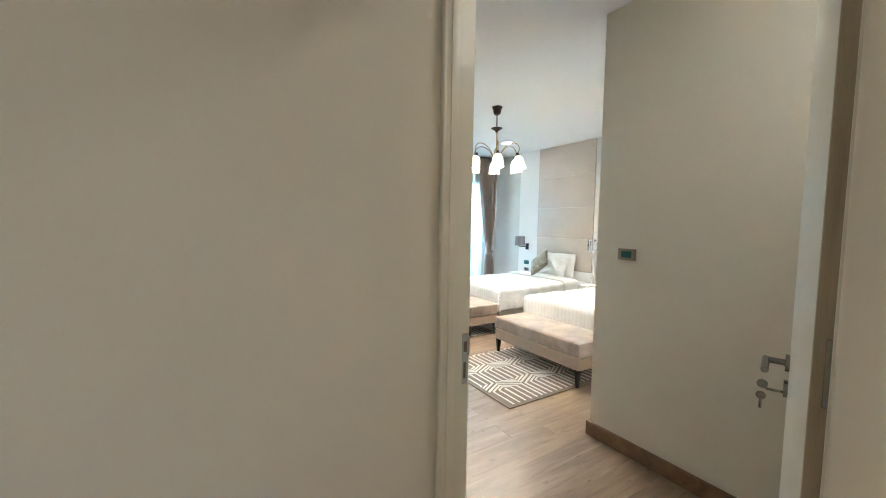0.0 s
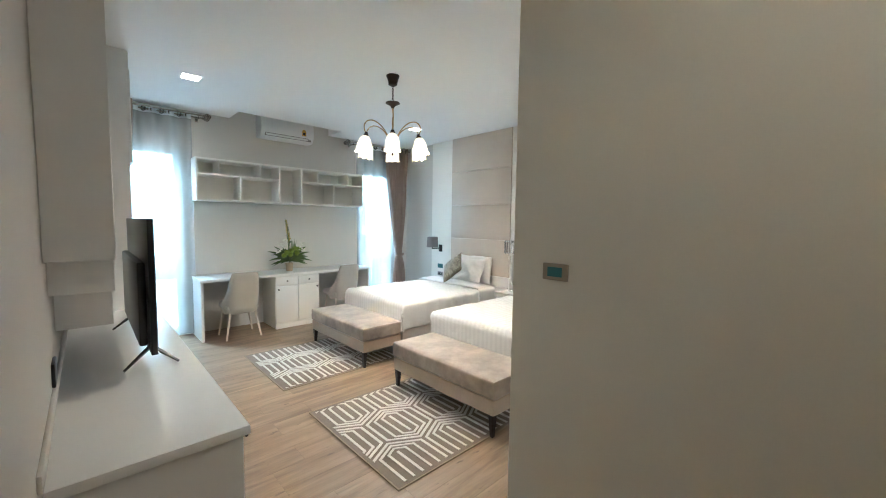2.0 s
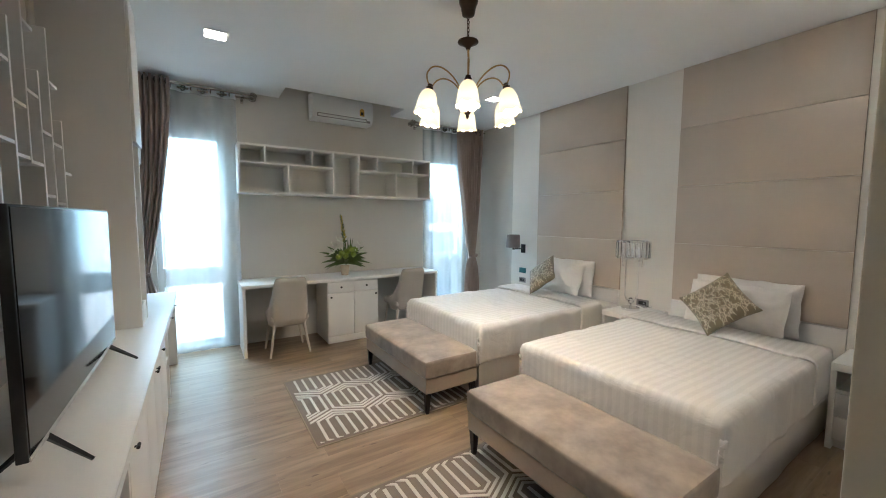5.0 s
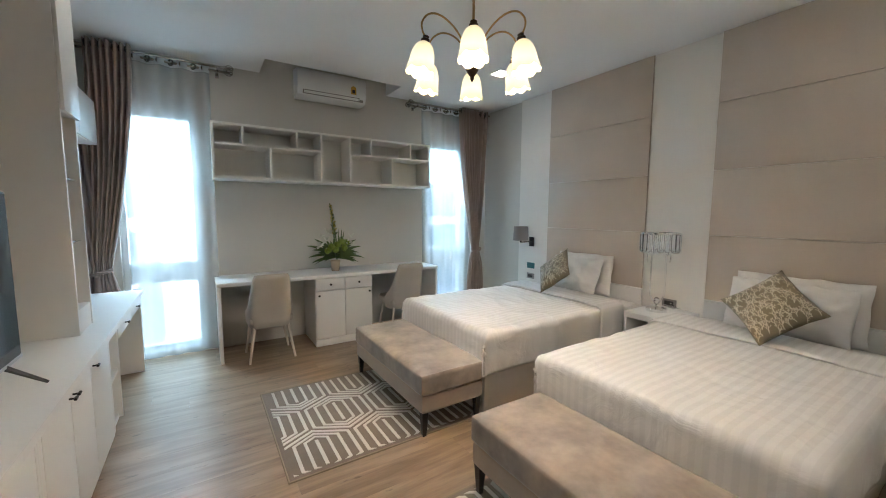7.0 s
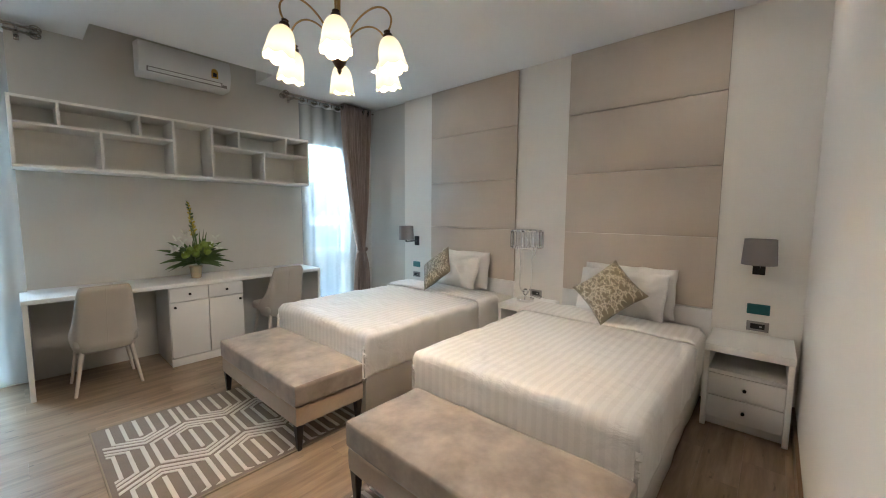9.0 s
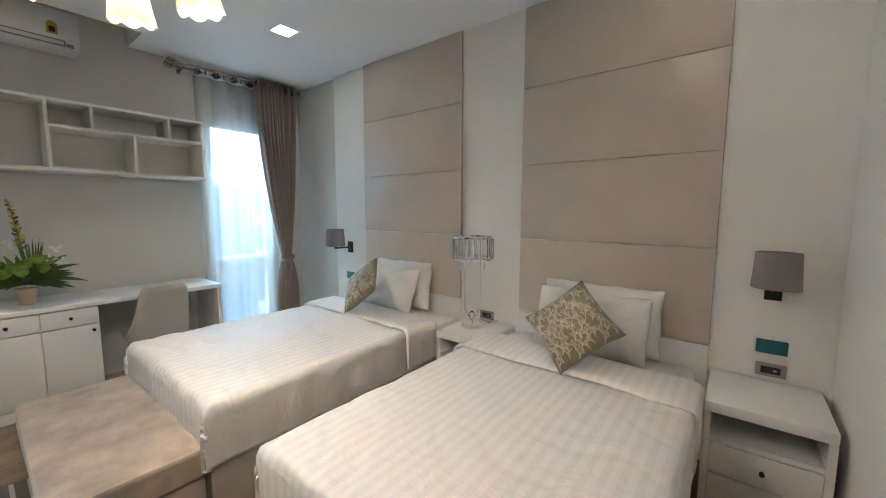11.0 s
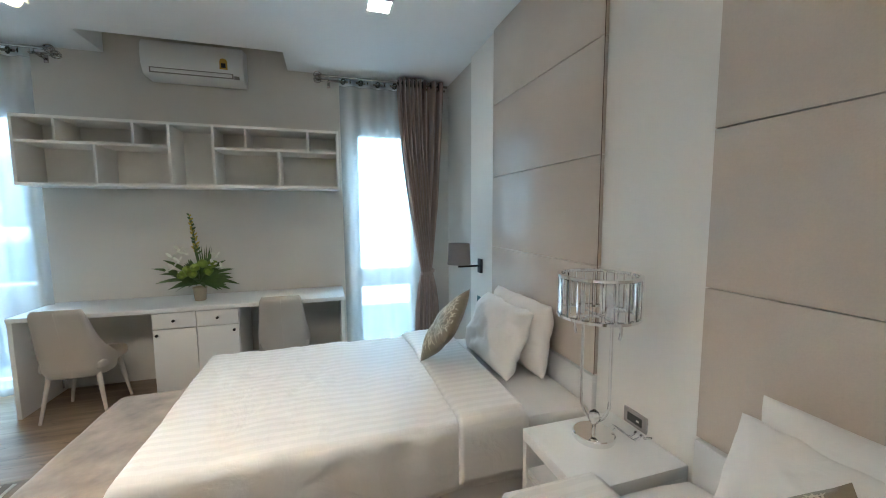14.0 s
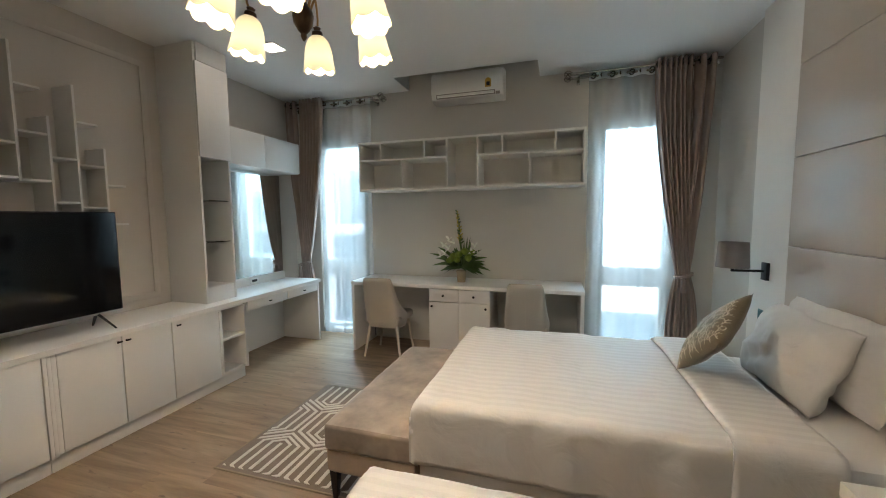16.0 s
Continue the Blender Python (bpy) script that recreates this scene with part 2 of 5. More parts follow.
# bulb light painted as emission: most round the bulb, less at neck and rim
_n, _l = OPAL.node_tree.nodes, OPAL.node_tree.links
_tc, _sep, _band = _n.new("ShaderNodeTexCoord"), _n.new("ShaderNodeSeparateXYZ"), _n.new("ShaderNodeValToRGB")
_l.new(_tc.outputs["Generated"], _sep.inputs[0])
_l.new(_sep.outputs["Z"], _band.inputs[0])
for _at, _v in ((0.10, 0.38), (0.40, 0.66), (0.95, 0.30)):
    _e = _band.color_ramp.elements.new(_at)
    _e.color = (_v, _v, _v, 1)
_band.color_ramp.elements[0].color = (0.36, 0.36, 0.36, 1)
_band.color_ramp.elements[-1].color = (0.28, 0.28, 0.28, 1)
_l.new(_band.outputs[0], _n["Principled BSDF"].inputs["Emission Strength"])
ADDED_HALL_LIGHT = glow("added_hall_diffuser", (1.0, 0.85, 0.67), 11.0)
DOWNLIGHT = glow("lit_diffuser", (1.0, 0.84, 0.65), 21.0)
BULB_W = 7.5
SKY_W = 100.0


# ---- mesh helpers ----
def box(bm, lo, hi, bevel=0.0, seg=2):
    """A box between two corners, its edges rounded by bevel."""
    c, s = (Vector(lo) + Vector(hi)) / 2, Vector(hi) - Vector(lo)
    made = bmesh.ops.create_cube(bm, size=1, matrix=Matrix.LocRotScale(c, None, s))
    if bevel:
        edges = {e for v in made["verts"] for e in v.link_edges}
        bmesh.ops.bevel(bm, geom=list(edges), offset=min(bevel, min(s) * 0.45), segments=seg, affect="EDGES", profile=0.5)
    return bm


def boxed(*args, **kw):
    return box(bmesh.new(), *args, **kw)


def lathe(bm, profile, n=24, at=(0, 0, 0), cap=True, wave=None):
    """Spin (radius, height) pairs round the vertical through at."""
    rings = []
    for i, (r, z) in enumerate(profile):
        ring = []
        for k in range(n):
            a = 2 * math.pi * k / n
            rr, zz = (r, z) if wave is None else wave(i, a, r, z)
            ring.append(bm.verts.new((at[0] + rr * math.cos(a), at[1] + rr * math.sin(a), at[2] + zz)))
        rings.append(ring)
    for p, q in zip(rings, rings[1:]):
        for k in range(n):
            bm.faces.new((p[k], p[(k + 1) % n], q[(k + 1) % n], q[k]))
    if cap:
        bm.faces.new(list(reversed(rings[0])))
        bm.faces.new(rings[-1])
    return bm


def tube(bm, points, r, n=8, r_end=None):
    """A round bar along points."""
    pts = [Vector(p) for p in points]
    rings, side = [], None
    for i, p in enumerate(pts):
        d = (pts[min(i + 1, len(pts) - 1)] - pts[max(i - 1, 0)]).normalized()
        if side is None:
            side = d.cross(Vector((0.31, 0.17, 0.93))).normalized()
        side = (side - d * side.dot(d)).normalized()
        up = d.cross(side)
        rad = r if r_end is None else r + (r_end - r) * i / (len(pts) - 1)
        rings.append([bm.verts.new(p + rad * (math.cos(2 * math.pi * k / n) * side + math.sin(2 * math.pi * k / n) * up)) for k in range(n)])
    for a, b in zip(rings, rings[1:]):
        for k in range(n):
            bm.faces.new((a[k], a[(k + 1) % n], b[(k + 1) % n], b[k]))
    bm.faces.new(list(reversed(rings[0])))
    bm.faces.new(rings[-1])
    return bm


def soft_box(lo, hi, r, cells=10, amp=0.0, scale=3.0, seed=0, crown=0.0):
    """A stuffed block: rounded by r, domed by crown, uneven by amp."""
    bm = bmesh.new()
    lo, hi = Vector(lo), Vector(hi)
    size, mid = hi - lo, (lo + hi) / 2
    bmesh.ops.create_cube(bm, size=1)
    bmesh.ops.subdivide_edges(bm, edges=bm.edges[:], cuts=cells, use_grid_fill=True)
    for v in bm.verts:
        q = Vector([v.co[k] * size[k] for k in range(3)])
        # gather the rows near the edges so that the rounding is smooth
        inner = Vector([max(-size[k] / 2 + r, min(size[k] / 2 - r, q[k])) for k in range(3)])
        d = q - inner
        if d.length > 1e-6:
            q = inner + d.normalized() * r
        dome = (1 - (2 * v.co.x) ** 2) * (1 - (2 * v.co.y) ** 2)
        q.z += crown * dome * max(0, v.co.z * 2)
        v.co = mid + q
    bm.normal_update()
    if amp:
        for v in bm.verts:
            k = noise.fractal(v.co * scale + Vector((seed * 7.1, seed * 3.3, seed)), 0.8, 2.0, 4)
            v.co += v.normal * amp * k
    return bm


def smooth(ob, angle=40):
    for f in ob.data.polygons:
        f.use_smooth = True
    ob.data.set_sharp_from_angle(angle=radians(angle))
    return ob


def part(name, bm, material, parent=None, label="", angle=40):
    """One mesh object out of bm, under parent."""
    me = bpy.data.meshes.new(name)
    bmesh.ops.recalc_face_normals(bm, faces=bm.faces[:])
    bm.to_mesh(me)
    bm.free()
    me.materials.append(material)
    ob = new(name, me)
    if parent is not None:
        ob.parent = parent
        ob.matrix_parent_inverse = parent.matrix_world.inverted()
    smooth(ob, angle)
    if label:
        ob["label"] = label
    return ob


def thing(name, at, label, category, group="", kind=""):
    """An empty at the base of a thing, to hold its parts."""
    ob = new(name)
    ob.empty_display_size = 0.1
    ob.matrix_world = Matrix.Translation(at)
    bpy.context.view_layer.update()
    return tagged(ob, label, category, group, kind)


def structure(name, bm, material, label, category, angle=40):
    return tagged(part(name, bm, material, None, label, angle), label, category, "", "structure")

# ---- the room's shell ----
CEIL, WIN_Y, HEAD_X, LEFT_X, SIDE_Y = 2.87, 6.485, 5.52, 0.935, 1.757
ENTRY_X = 2.508
WINDOWS = ((1.30, 1.93), (4.55, 5.18))

bm = boxed((-1.6, -1.4, -0.12), (5.75, 6.72, -0.012))
floor = structure("floor", bm, GAP, "light oak laminate floor laid in long boards", "floor")

bm = bmesh.new()
for x0, x1 in ((0.75, 1.30), (1.93, 4.55), (5.18, 5.75)):
    box(bm, (x0, WIN_Y, -0.012), (x1, 6.70, 3.1))
for x0, x1 in WINDOWS:
    box(bm, (x0, WIN_Y, 2.37), (x1, 6.70, 3.1))
    box(bm, (x0, WIN_Y, -0.012), (x1, 6.70, 0.05))
structure("wall_north", bm, GREY_WALL, "warm grey papered wall with two tall windows", "wall")
bm = boxed((HEAD_X, 1.62, -0.012), (5.75, 5.70, CEIL))
structure("wall_east", bm, WHITE_WALL, "off-white painted wall behind the beds", "wall")
bm = boxed((5.56, 5.70, -0.012), (5.75, WIN_Y, CEIL))
structure("wall_east_recess", bm, GREY_WALL, "warm grey papered strip of wall beside the window", "wall")
bm = boxed((ENTRY_X + 0.14, 1.62, -0.012), (HEAD_X, SIDE_Y, CEIL))
structure("wall_south", bm, WHITE_WALL, "off-white painted wall beside the bed", "wall")
bm = boxed((ENTRY_X, -0.75, -0.012), (ENTRY_X + 0.14, SIDE_Y, CEIL), bevel=0.004)
structure("wall_entry", bm, BEIGE_WALL, "beige painted wall with a light switch", "wall")
bm = boxed((0.97, -0.75, -0.012), (ENTRY_X, -0.62, CEIL))
structure("wall_entry_end", bm, BEIGE_WALL, "plain beige wall behind the door", "wall")
bm = boxed((0.75, 1.27, -0.012), (LEFT_X, WIN_Y, CEIL))
structure("wall_west", bm, TAUPE_WALL, "taupe papered wall behind the television", "wall")
bm = boxed((0.87, 1.145, -0.012), (0.97, 1.27, CEIL))
box(bm, (0.87, -0.75, -0.012), (0.97, 0.245, CEIL))
box(bm, (0.87, 0.245, 2.33), (0.97, 1.145, CEIL))
structure("wall_door", bm, BEIGE_WALL, "beige wall round the bedroom doorway", "wall")
bm = boxed((-1.5, 1.145, -0.012), (0.87, 1.27, 2.75))
structure("wall_hall_north", bm, BEIGE_WALL, "beige hallway wall beside the doorway", "wall")
bm = boxed((-1.6, -1.3, -0.012), (-1.5, 1.27, 2.75))
box(bm, (-1.5, -1.3, -0.012), (0.87, -1.2, 2.75))
structure("wall_hall_end", bm, BEIGE_WALL, "plain hallway walls", "wall")
bm = boxed((-1.6, -1.3, 2.75), (0.87, 1.27, 2.85))
structure("ceiling_hall", bm, CEILING, "flat white hallway ceiling", "ceiling")
bm = boxed((0.75, -0.75, CEIL), (5.75, 6.06, 3.1))
box(bm, (0.75, 6.06, CEIL), (2.52, WIN_Y, 3.1))
box(bm, (3.955, 6.06, CEIL), (5.75, WIN_Y, 3.1))
box(bm, (2.52, 6.06, 3.04), (3.955, WIN_Y, 3.1))
structure("ceiling", bm, CEILING, "flat white ceiling with a recess over the air conditioner", "ceiling")

# oak skirting boards
bm = boxed((ENTRY_X - 0.018, -0.62, 0), (ENTRY_X, SIDE_Y + 0.018, 0.10), bevel=0.004)
box(bm, (ENTRY_X, SIDE_Y, 0), (HEAD_X, SIDE_Y + 0.018, 0.10), bevel=0.004)
structure("baseboard", bm, SKIRT, "brown oak skirting board", "baseboard")

# taupe upholstered panels behind the beds, four to a bed
def headboard(y0, y1):
    head = thing("headboard_panel", (5.51, (y0 + y1) / 2, 0.70), "tall taupe leather headboard panel in four padded sections", "headboard", "headboard panels")
    for z0, z1 in ((0.708, 1.25), (1.25, 1.782), (1.782, 2.319), (2.319, 2.868)):
        part("section", boxed((HEAD_X - 0.022, y0, z0 + 0.002), (HEAD_X, y1, z1 - 0.002), bevel=0.0022, seg=2), PANEL, head)
    part("edge_trim", boxed((HEAD_X - 0.0228, y0 - 0.0018, 0.708), (HEAD_X - 0.0195, y0 - 0.0002, 2.866)), TRIM_BROWN, head, "thin bronze edge strip")
    part("foot_rail", boxed((HEAD_X - 0.03, y0, 0.30), (HEAD_X, y1, 0.700), bevel=0.003), LACQUER, head, "white lower rail")


headboard(3.987, 5.190)
headboard(2.262, 3.444)

# ---- windows ----
def window(name, x0, x1):
    w = thing(name, ((x0 + x1) / 2, WIN_Y + 0.1, 0.05), "tall white-framed window with a low pane below a transom", "window", "windows", "structure")
    f, ya, yb = 0.05, WIN_Y + 0.06, WIN_Y + 0.13
    bm = bmesh.new()
    box(bm, (x0, ya, 0.05), (x0 + f, yb, 2.37), 0.004)
    box(bm, (x1 - f, ya, 0.05), (x1, yb, 2.37), 0.004)
    box(bm, (x0 + f, ya, 2.31), (x1 - f, yb, 2.37), 0.004)
    box(bm, (x0 + f, ya, 0.05), (x1 - f, yb, 0.11), 0.004)
    box(bm, (x0 + f, ya, 0.73), (x1 - f, yb, 0.93), 0.004)
    part("window_frame", bm, PVC, w)
    for z0, z1 in ((0.11, 0.73), (0.93, 2.31)):
        p = part("pane", boxed((x0 + f, ya + 0.03, z0), (x1 - f, ya + 0.036, z1)), PANE, w)
        p.visible_shadow = False
    part("window_sill", boxed((x0, WIN_Y + 0.01, 0.051), (x1, ya, 0.06)), PVC, w)


def sky_lamp(x0, x1):
    """An added lamp, unseen above a window's head, standing in for the high sky's light."""
    ld = bpy.data.lights.new("window_skylight", "AREA")
    ld.shape, ld.size, ld.size_y = "RECTANGLE", x1 - x0 + 0.5, 0.9
    ld.energy, ld.color = SKY_W, (0.66, 0.89, 1.0)
    lo = new("window_skylight", ld)
    mid = (x0 + x1) / 2
    lo.matrix_world = look((mid, WIN_Y + 0.85, 3.25), (mid, WIN_Y - 0.3, 1.1))


for opening in WINDOWS:
    sky_lamp(*opening)
window("window_1", *WINDOWS[0])
window("window_2", *WINDOWS[1])

# ---- outside: bright sky beyond the neighbouring house ----
SKY_GLOW = glow("bright_hazy_sky", (0.60, 0.90, 1.0), 1.45)
bm = boxed((-60, 60, -12), (66, 60.2, 80))
tagged(part("backdrop", bm, SKY_GLOW), "bright hazy daylight sky", "sky", "", "structure")

# ---- beds and benches ----
def bed(y0, y1, x0, group="twin beds"):
    x1, mid = HEAD_X - 0.035, (y0 + y1) / 2
    b = thing("bed", ((x0 + x1) / 2, mid, 0), "single bed made up with a white striped duvet and valance", "bed", group)
    part("base", boxed((x0 + 0.03, y0 + 0.03, 0.03), (x1, y1 - 0.03, 0.34), 0.02), LINEN, b)
    part("mattress", soft_box((x0 + 0.03, y0 + 0.02, 0.33), (x1, y1 - 0.02, 0.572), 0.05, 12, 0.004, 4, 1), LINEN, b)
    # valance: pleated cloth to the floor
    bm = bmesh.new()
    ring = [(x1, y0 + 0.015), (x0 + 0.012, y0 + 0.015), (x0 + 0.012, y1 - 0.015), (x1, y1 - 0.015)]
    pts = []
    for (ax, ay), (bx, by) in zip(ring, ring[1:]):
        for k in range(40):
            f = k / 40
            pts.append((ax + (bx - ax) * f, ay + (by - ay) * f))
    cols = []
    for i, (px, py) in enumerate(pts):
        wob = 0.0015 * math.sin(i * 0.9) + 0.003 * math.sin(i * 0.31)
        n_out = Vector((px - (x0 + x1) / 2, (py - mid) * 1.7)).normalized()
        cols.append([bm.verts.new((px + n_out.x * wob * s, py + n_out.y * wob * s, z)) for z, s in ((0.40, 0.0), (0.22, 0.6), (0.012, 1.4))])
    for a, c in zip(cols, cols[1:]):
        for k in range(2):
            bm.faces.new((a[k], c[k], c[k + 1], a[k + 1]))
    v = part("valance", bm, LINEN, b, "white pleated valance")
    so = v.modifiers.new("thickness", "SOLIDIFY")
    so.thickness = 0.004
    # duvet: hangs over the foot and both sides, ends short of the pillows
    bm = bmesh.new()
    top, hem, xh = 0.612, 0.29, x1 - 0.42
    nu, nv = 96, 88
    half = (y1 - y0) / 2 + 0.012
    drop = top - hem
    grid = []
    for i in range(nu + 1):
        u = i / nu * (xh - x0 + drop) - drop          # along the bed, negative down the foot
        row = []
        for j in range(nv + 1):
            s = (j / nv * 2 - 1) * (half + drop)
            over_y, over_x = max(0, abs(s) - half), max(0, -u)
            r = 0.05
            def fold(over):
                # a rounded shoulder: sideways reach and drop
                if over < r * 1.57:
                    a = over / r
                    return r * math.sin(a), r * (1 - math.cos(a))
                return r, r + over - r * 1.57
            ox, dx = fold(over_x)
            oy, dy = fold(over_y)
            x = x0 + 0.035 + max(u, 0) - ox
            y = mid + s * (1 - 0.035 / half) if abs(s) < half else mid + (half - 0.035 + oy) * (1 if s > 0 else -1)
            z = top - max(dx, dy) - 0.10 * min(dx, dy)
            if over_x > 0.02 and over_y > 0.02:
                pull = min(over_x, over_y)
                x += 0.05 * pull
                y -= 0.10 * pull * (1 if s > 0 else -1)
            k = noise.fractal(Vector((x * 2.2, y * 2.2, y0 * 3 + z)), 0.9, 2.0, 4)
            side = 1 if (over_x > r or over_y > r) else 0
            wave = noise.noise(Vector((x * 7 if over_y > r else y * 7, y0, 2.0))) * 0.012 * side
            if over_x > r:
                x -= wave + 0.010 * k
            elif over_y > r:
                y += (wave + 0.010 * k) * (1 if s > 0 else -1)
            else:
                z += 0.010 * k + 0.012 * (1 - (s / (half + drop)) ** 2) - 0.020 * max(0, 0.30 - abs(noise.noise(Vector((x * 3.1 + y, y * 3.4 - x * 1.5, y0 * 2)))) * 2.2)
            row.append(bm.verts.new((x, y, max(z, 0.26))))
        grid.append(row)
    for a, c in zip(grid, grid[1:]):
        for j in range(nv):
            bm.faces.new((a[j], c[j], c[j + 1], a[j + 1]))
    d = part("duvet", bm, STRIPE, b, "white satin-striped duvet", 60)
    so = d.modifiers.new("thickness", "SOLIDIFY")
    so.thickness, so.offset = 0.018, -1
    # the turned-back band of the duvet
    bm = bmesh.new()
    rows = []
    for i in range(14):
        x = xh - 0.30 + i * 0.325 / 13
        row = []
        for j in range(nv + 1):
            s = (j / nv * 2 - 1) * (half + 0.315)
            over = max(0, abs(s) - half)
            a = min(over / 0.055, 1.57)
            y = mid + s * (1 - 0.032 / half) if abs(s) < half else mid + (half - 0.032 + 0.055 * math.sin(a)) * (1 if s > 0 else -1)
            z = top + 0.026 - 0.055 * (1 - math.cos(a)) - max(0, over - 0.055 * 1.57)
            k = noise.fractal(Vector((x * 3, y * 3, 5 + y0)), 0.9, 2.0, 4)
            edge = 0.012 * (1 if i in (0, 13) else 0)
            z += (0.007 * k + 0.012 * (1 - (s / (half + 0.315)) ** 2) - edge) if over < 0.03 else 0
            y += (0.006 * k + 0.006) * (1 if s > 0 else -1) if over > 0.03 else 0
            row.append(bm.verts.new((x + 0.012 * noise.noise(Vector((y * 3, 1, y0))), y, z)))
        rows.append(row)
    for a, c in zip(rows, rows[1:]):
        for j in range(nv):
            bm.faces.new((a[j], c[j], c[j + 1], a[j + 1]))
    t = part("turned_back_band", bm, STRIPE, b, "turned-back band of the duvet", 60)
    so = t.modifiers.new("thickness", "SOLIDIFY")
    so.thickness, so.offset = 0.012, -1
    return b


bed(3.945, 5.150, 3.535)
bed(2.285, 3.475, 3.548)


def pillow_mesh(a, b, h, n=26, seed=0, pinch=0.10, wrinkle=0.012, creased=False):
    """A stuffed pillow in its own plane: half sizes a, b, thickness 2h, pointed corners."""
    bm = bmesh.new()
    sides = []
    for sign in (1, -1):
        g = []
        for i in range(n + 1):
            u = i / n * 2 - 1
            row = []
            for j in range(n + 1):
                v = j / n * 2 - 1
                if sign < 0 and (i in (0, n) or j in (0, n)):
                    row.append(sides[0][i][j])
                    continue
                x = a * u * (1 - pinch * (1 - v * v))
                y = b * v * (1 - pinch * (1 - u * u))
                f = max(0, (1 - u ** 4) * (1 - v ** 4)) ** 0.6 * (0.75 + 0.25 * (1 - u * u) * (1 - v * v))
                z = sign * h * f
                k = noise.fractal(Vector((x * 7, y * 7, seed * 5.7 + sign)), 0.9, 2.0, 3)
                if creased:
                    warp = noise.noise(Vector((x * 4, y * 4, seed * 2.1 + sign))) * 0.12
                    k += 1.0 - 3.4 * abs(noise.noise(Vector((x * 5 + warp * 8 + y * 3, y * 4 - x * 2 + warp * 9, seed * 3.3 + sign))))
                rim = 1 - max(abs(u), abs(v)) ** 4
                z += wrinkle * k * (0.3 + rim)
                edge_k = noise.noise(Vector((u * 2.3, v * 2.3, seed * 3.1)))
                x += 0.3 * wrinkle * k + wrinkle * 0.5 * edge_k
                y += wrinkle * 0.5 * noise.noise(Vector((v * 2.3, u * 2.3, seed * 1.7)))
                row.append(bm.verts.new((x, y, z)))
            g.append(row)
        sides.append(g)
        for i in range(n):
            for j in range(n):
                q = (g[i][j], g[i + 1][j], g[i + 1][j + 1], g[i][j + 1])
                bm.faces.new(q if sign > 0 else tuple(reversed(q)))
    return bm


def pillow(name, a, b, h, m, material, label, category, group, seed=0, pinch=0.10, wrinkle=0.012):
    ob = part(name, pillow_mesh(a, b, h, 48 if name == "pillow" else 26, seed, pinch, wrinkle, name == "pillow"), material, None, "", 80)
    ob.matrix_world = m
    return tagged(ob, label, category, group)


CORAL_GROUND = mat("olive_woven_cloth", (0.175, 0.143, 0.088), 0.55, var=0.22, scale=9, fine=260, bump=0.25, sheen=0.2)
CORAL_THREAD = mat("pale_gold_embroidery", (0.52, 0.46, 0.345), 0.5, var=0.12, scale=20, fine=300, bump=0.2, sheen=0.2)


def coral_figure(ob, half, seed):
    """Branching coral sprigs stitched a hair above the front of a cushion."""
    src = bmesh.new()
    src.from_mesh(ob.data)
    skin = bvhtree.BVHTree.FromBMesh(src)
    rng = random.Random(seed)
    bm = bmesh.new()

    def lift(q):
        hit = skin.ray_cast(Vector((q.x, q.y, 0.5)), Vector((0, 0, -1)))[0]
        return None if hit is None else hit + Vector((0, 0, 0.0009))

    def strand(p, ang, length, width, level):
        d = Vector((math.cos(ang), math.sin(ang), 0))
        side = Vector((-d.y, d.x, 0))
        bend = rng.uniform(-0.25, 0.25) * length
        rows = []
        for f in (0.0, 0.5, 1.0):
            c = p + d * length * f + side * bend * f * (1 - f)
            w = width * (1 - 0.3 * f)
            pair = [lift(c + side * w), lift(c - side * w)]
            if None in pair or max(abs(c.x), abs(c.y)) > half * 0.94:
                return
            rows.append([bm.verts.new(v) for v in pair])
        for a, b in zip(rows, rows[1:]):
            bm.faces.new((a[0], a[1], b[1], b[0]))
        if level:
            tip = p + d * length
            for turn in (rng.uniform(0.35, 0.6), -rng.uniform(0.35, 0.6)):
                strand(tip, ang + turn, length * rng.uniform(0.72, 0.9), width * 0.88, level - 1)
            if level > 1:
                strand(p + d * length * 0.55, ang + rng.choice((-1, 1)) * 0.75, length * 0.6, width * 0.8, 0)

    for row in range(12):
        for col in range(10):
            base = Vector(((row - 6.3) * 0.165 * half + rng.uniform(-0.05, 0.05) * half, (col - 4.75 + 0.5 * (row % 2)) * 0.195 * half, 0))
            strand(base, rng.uniform(-0.8, 0.8), 0.0165, 0.0021, 3)
    tagged(part("embroidery", bm, CORAL_THREAD, ob, "pale branching coral figure", 180), "", "", "", "stuff")
    src.free()


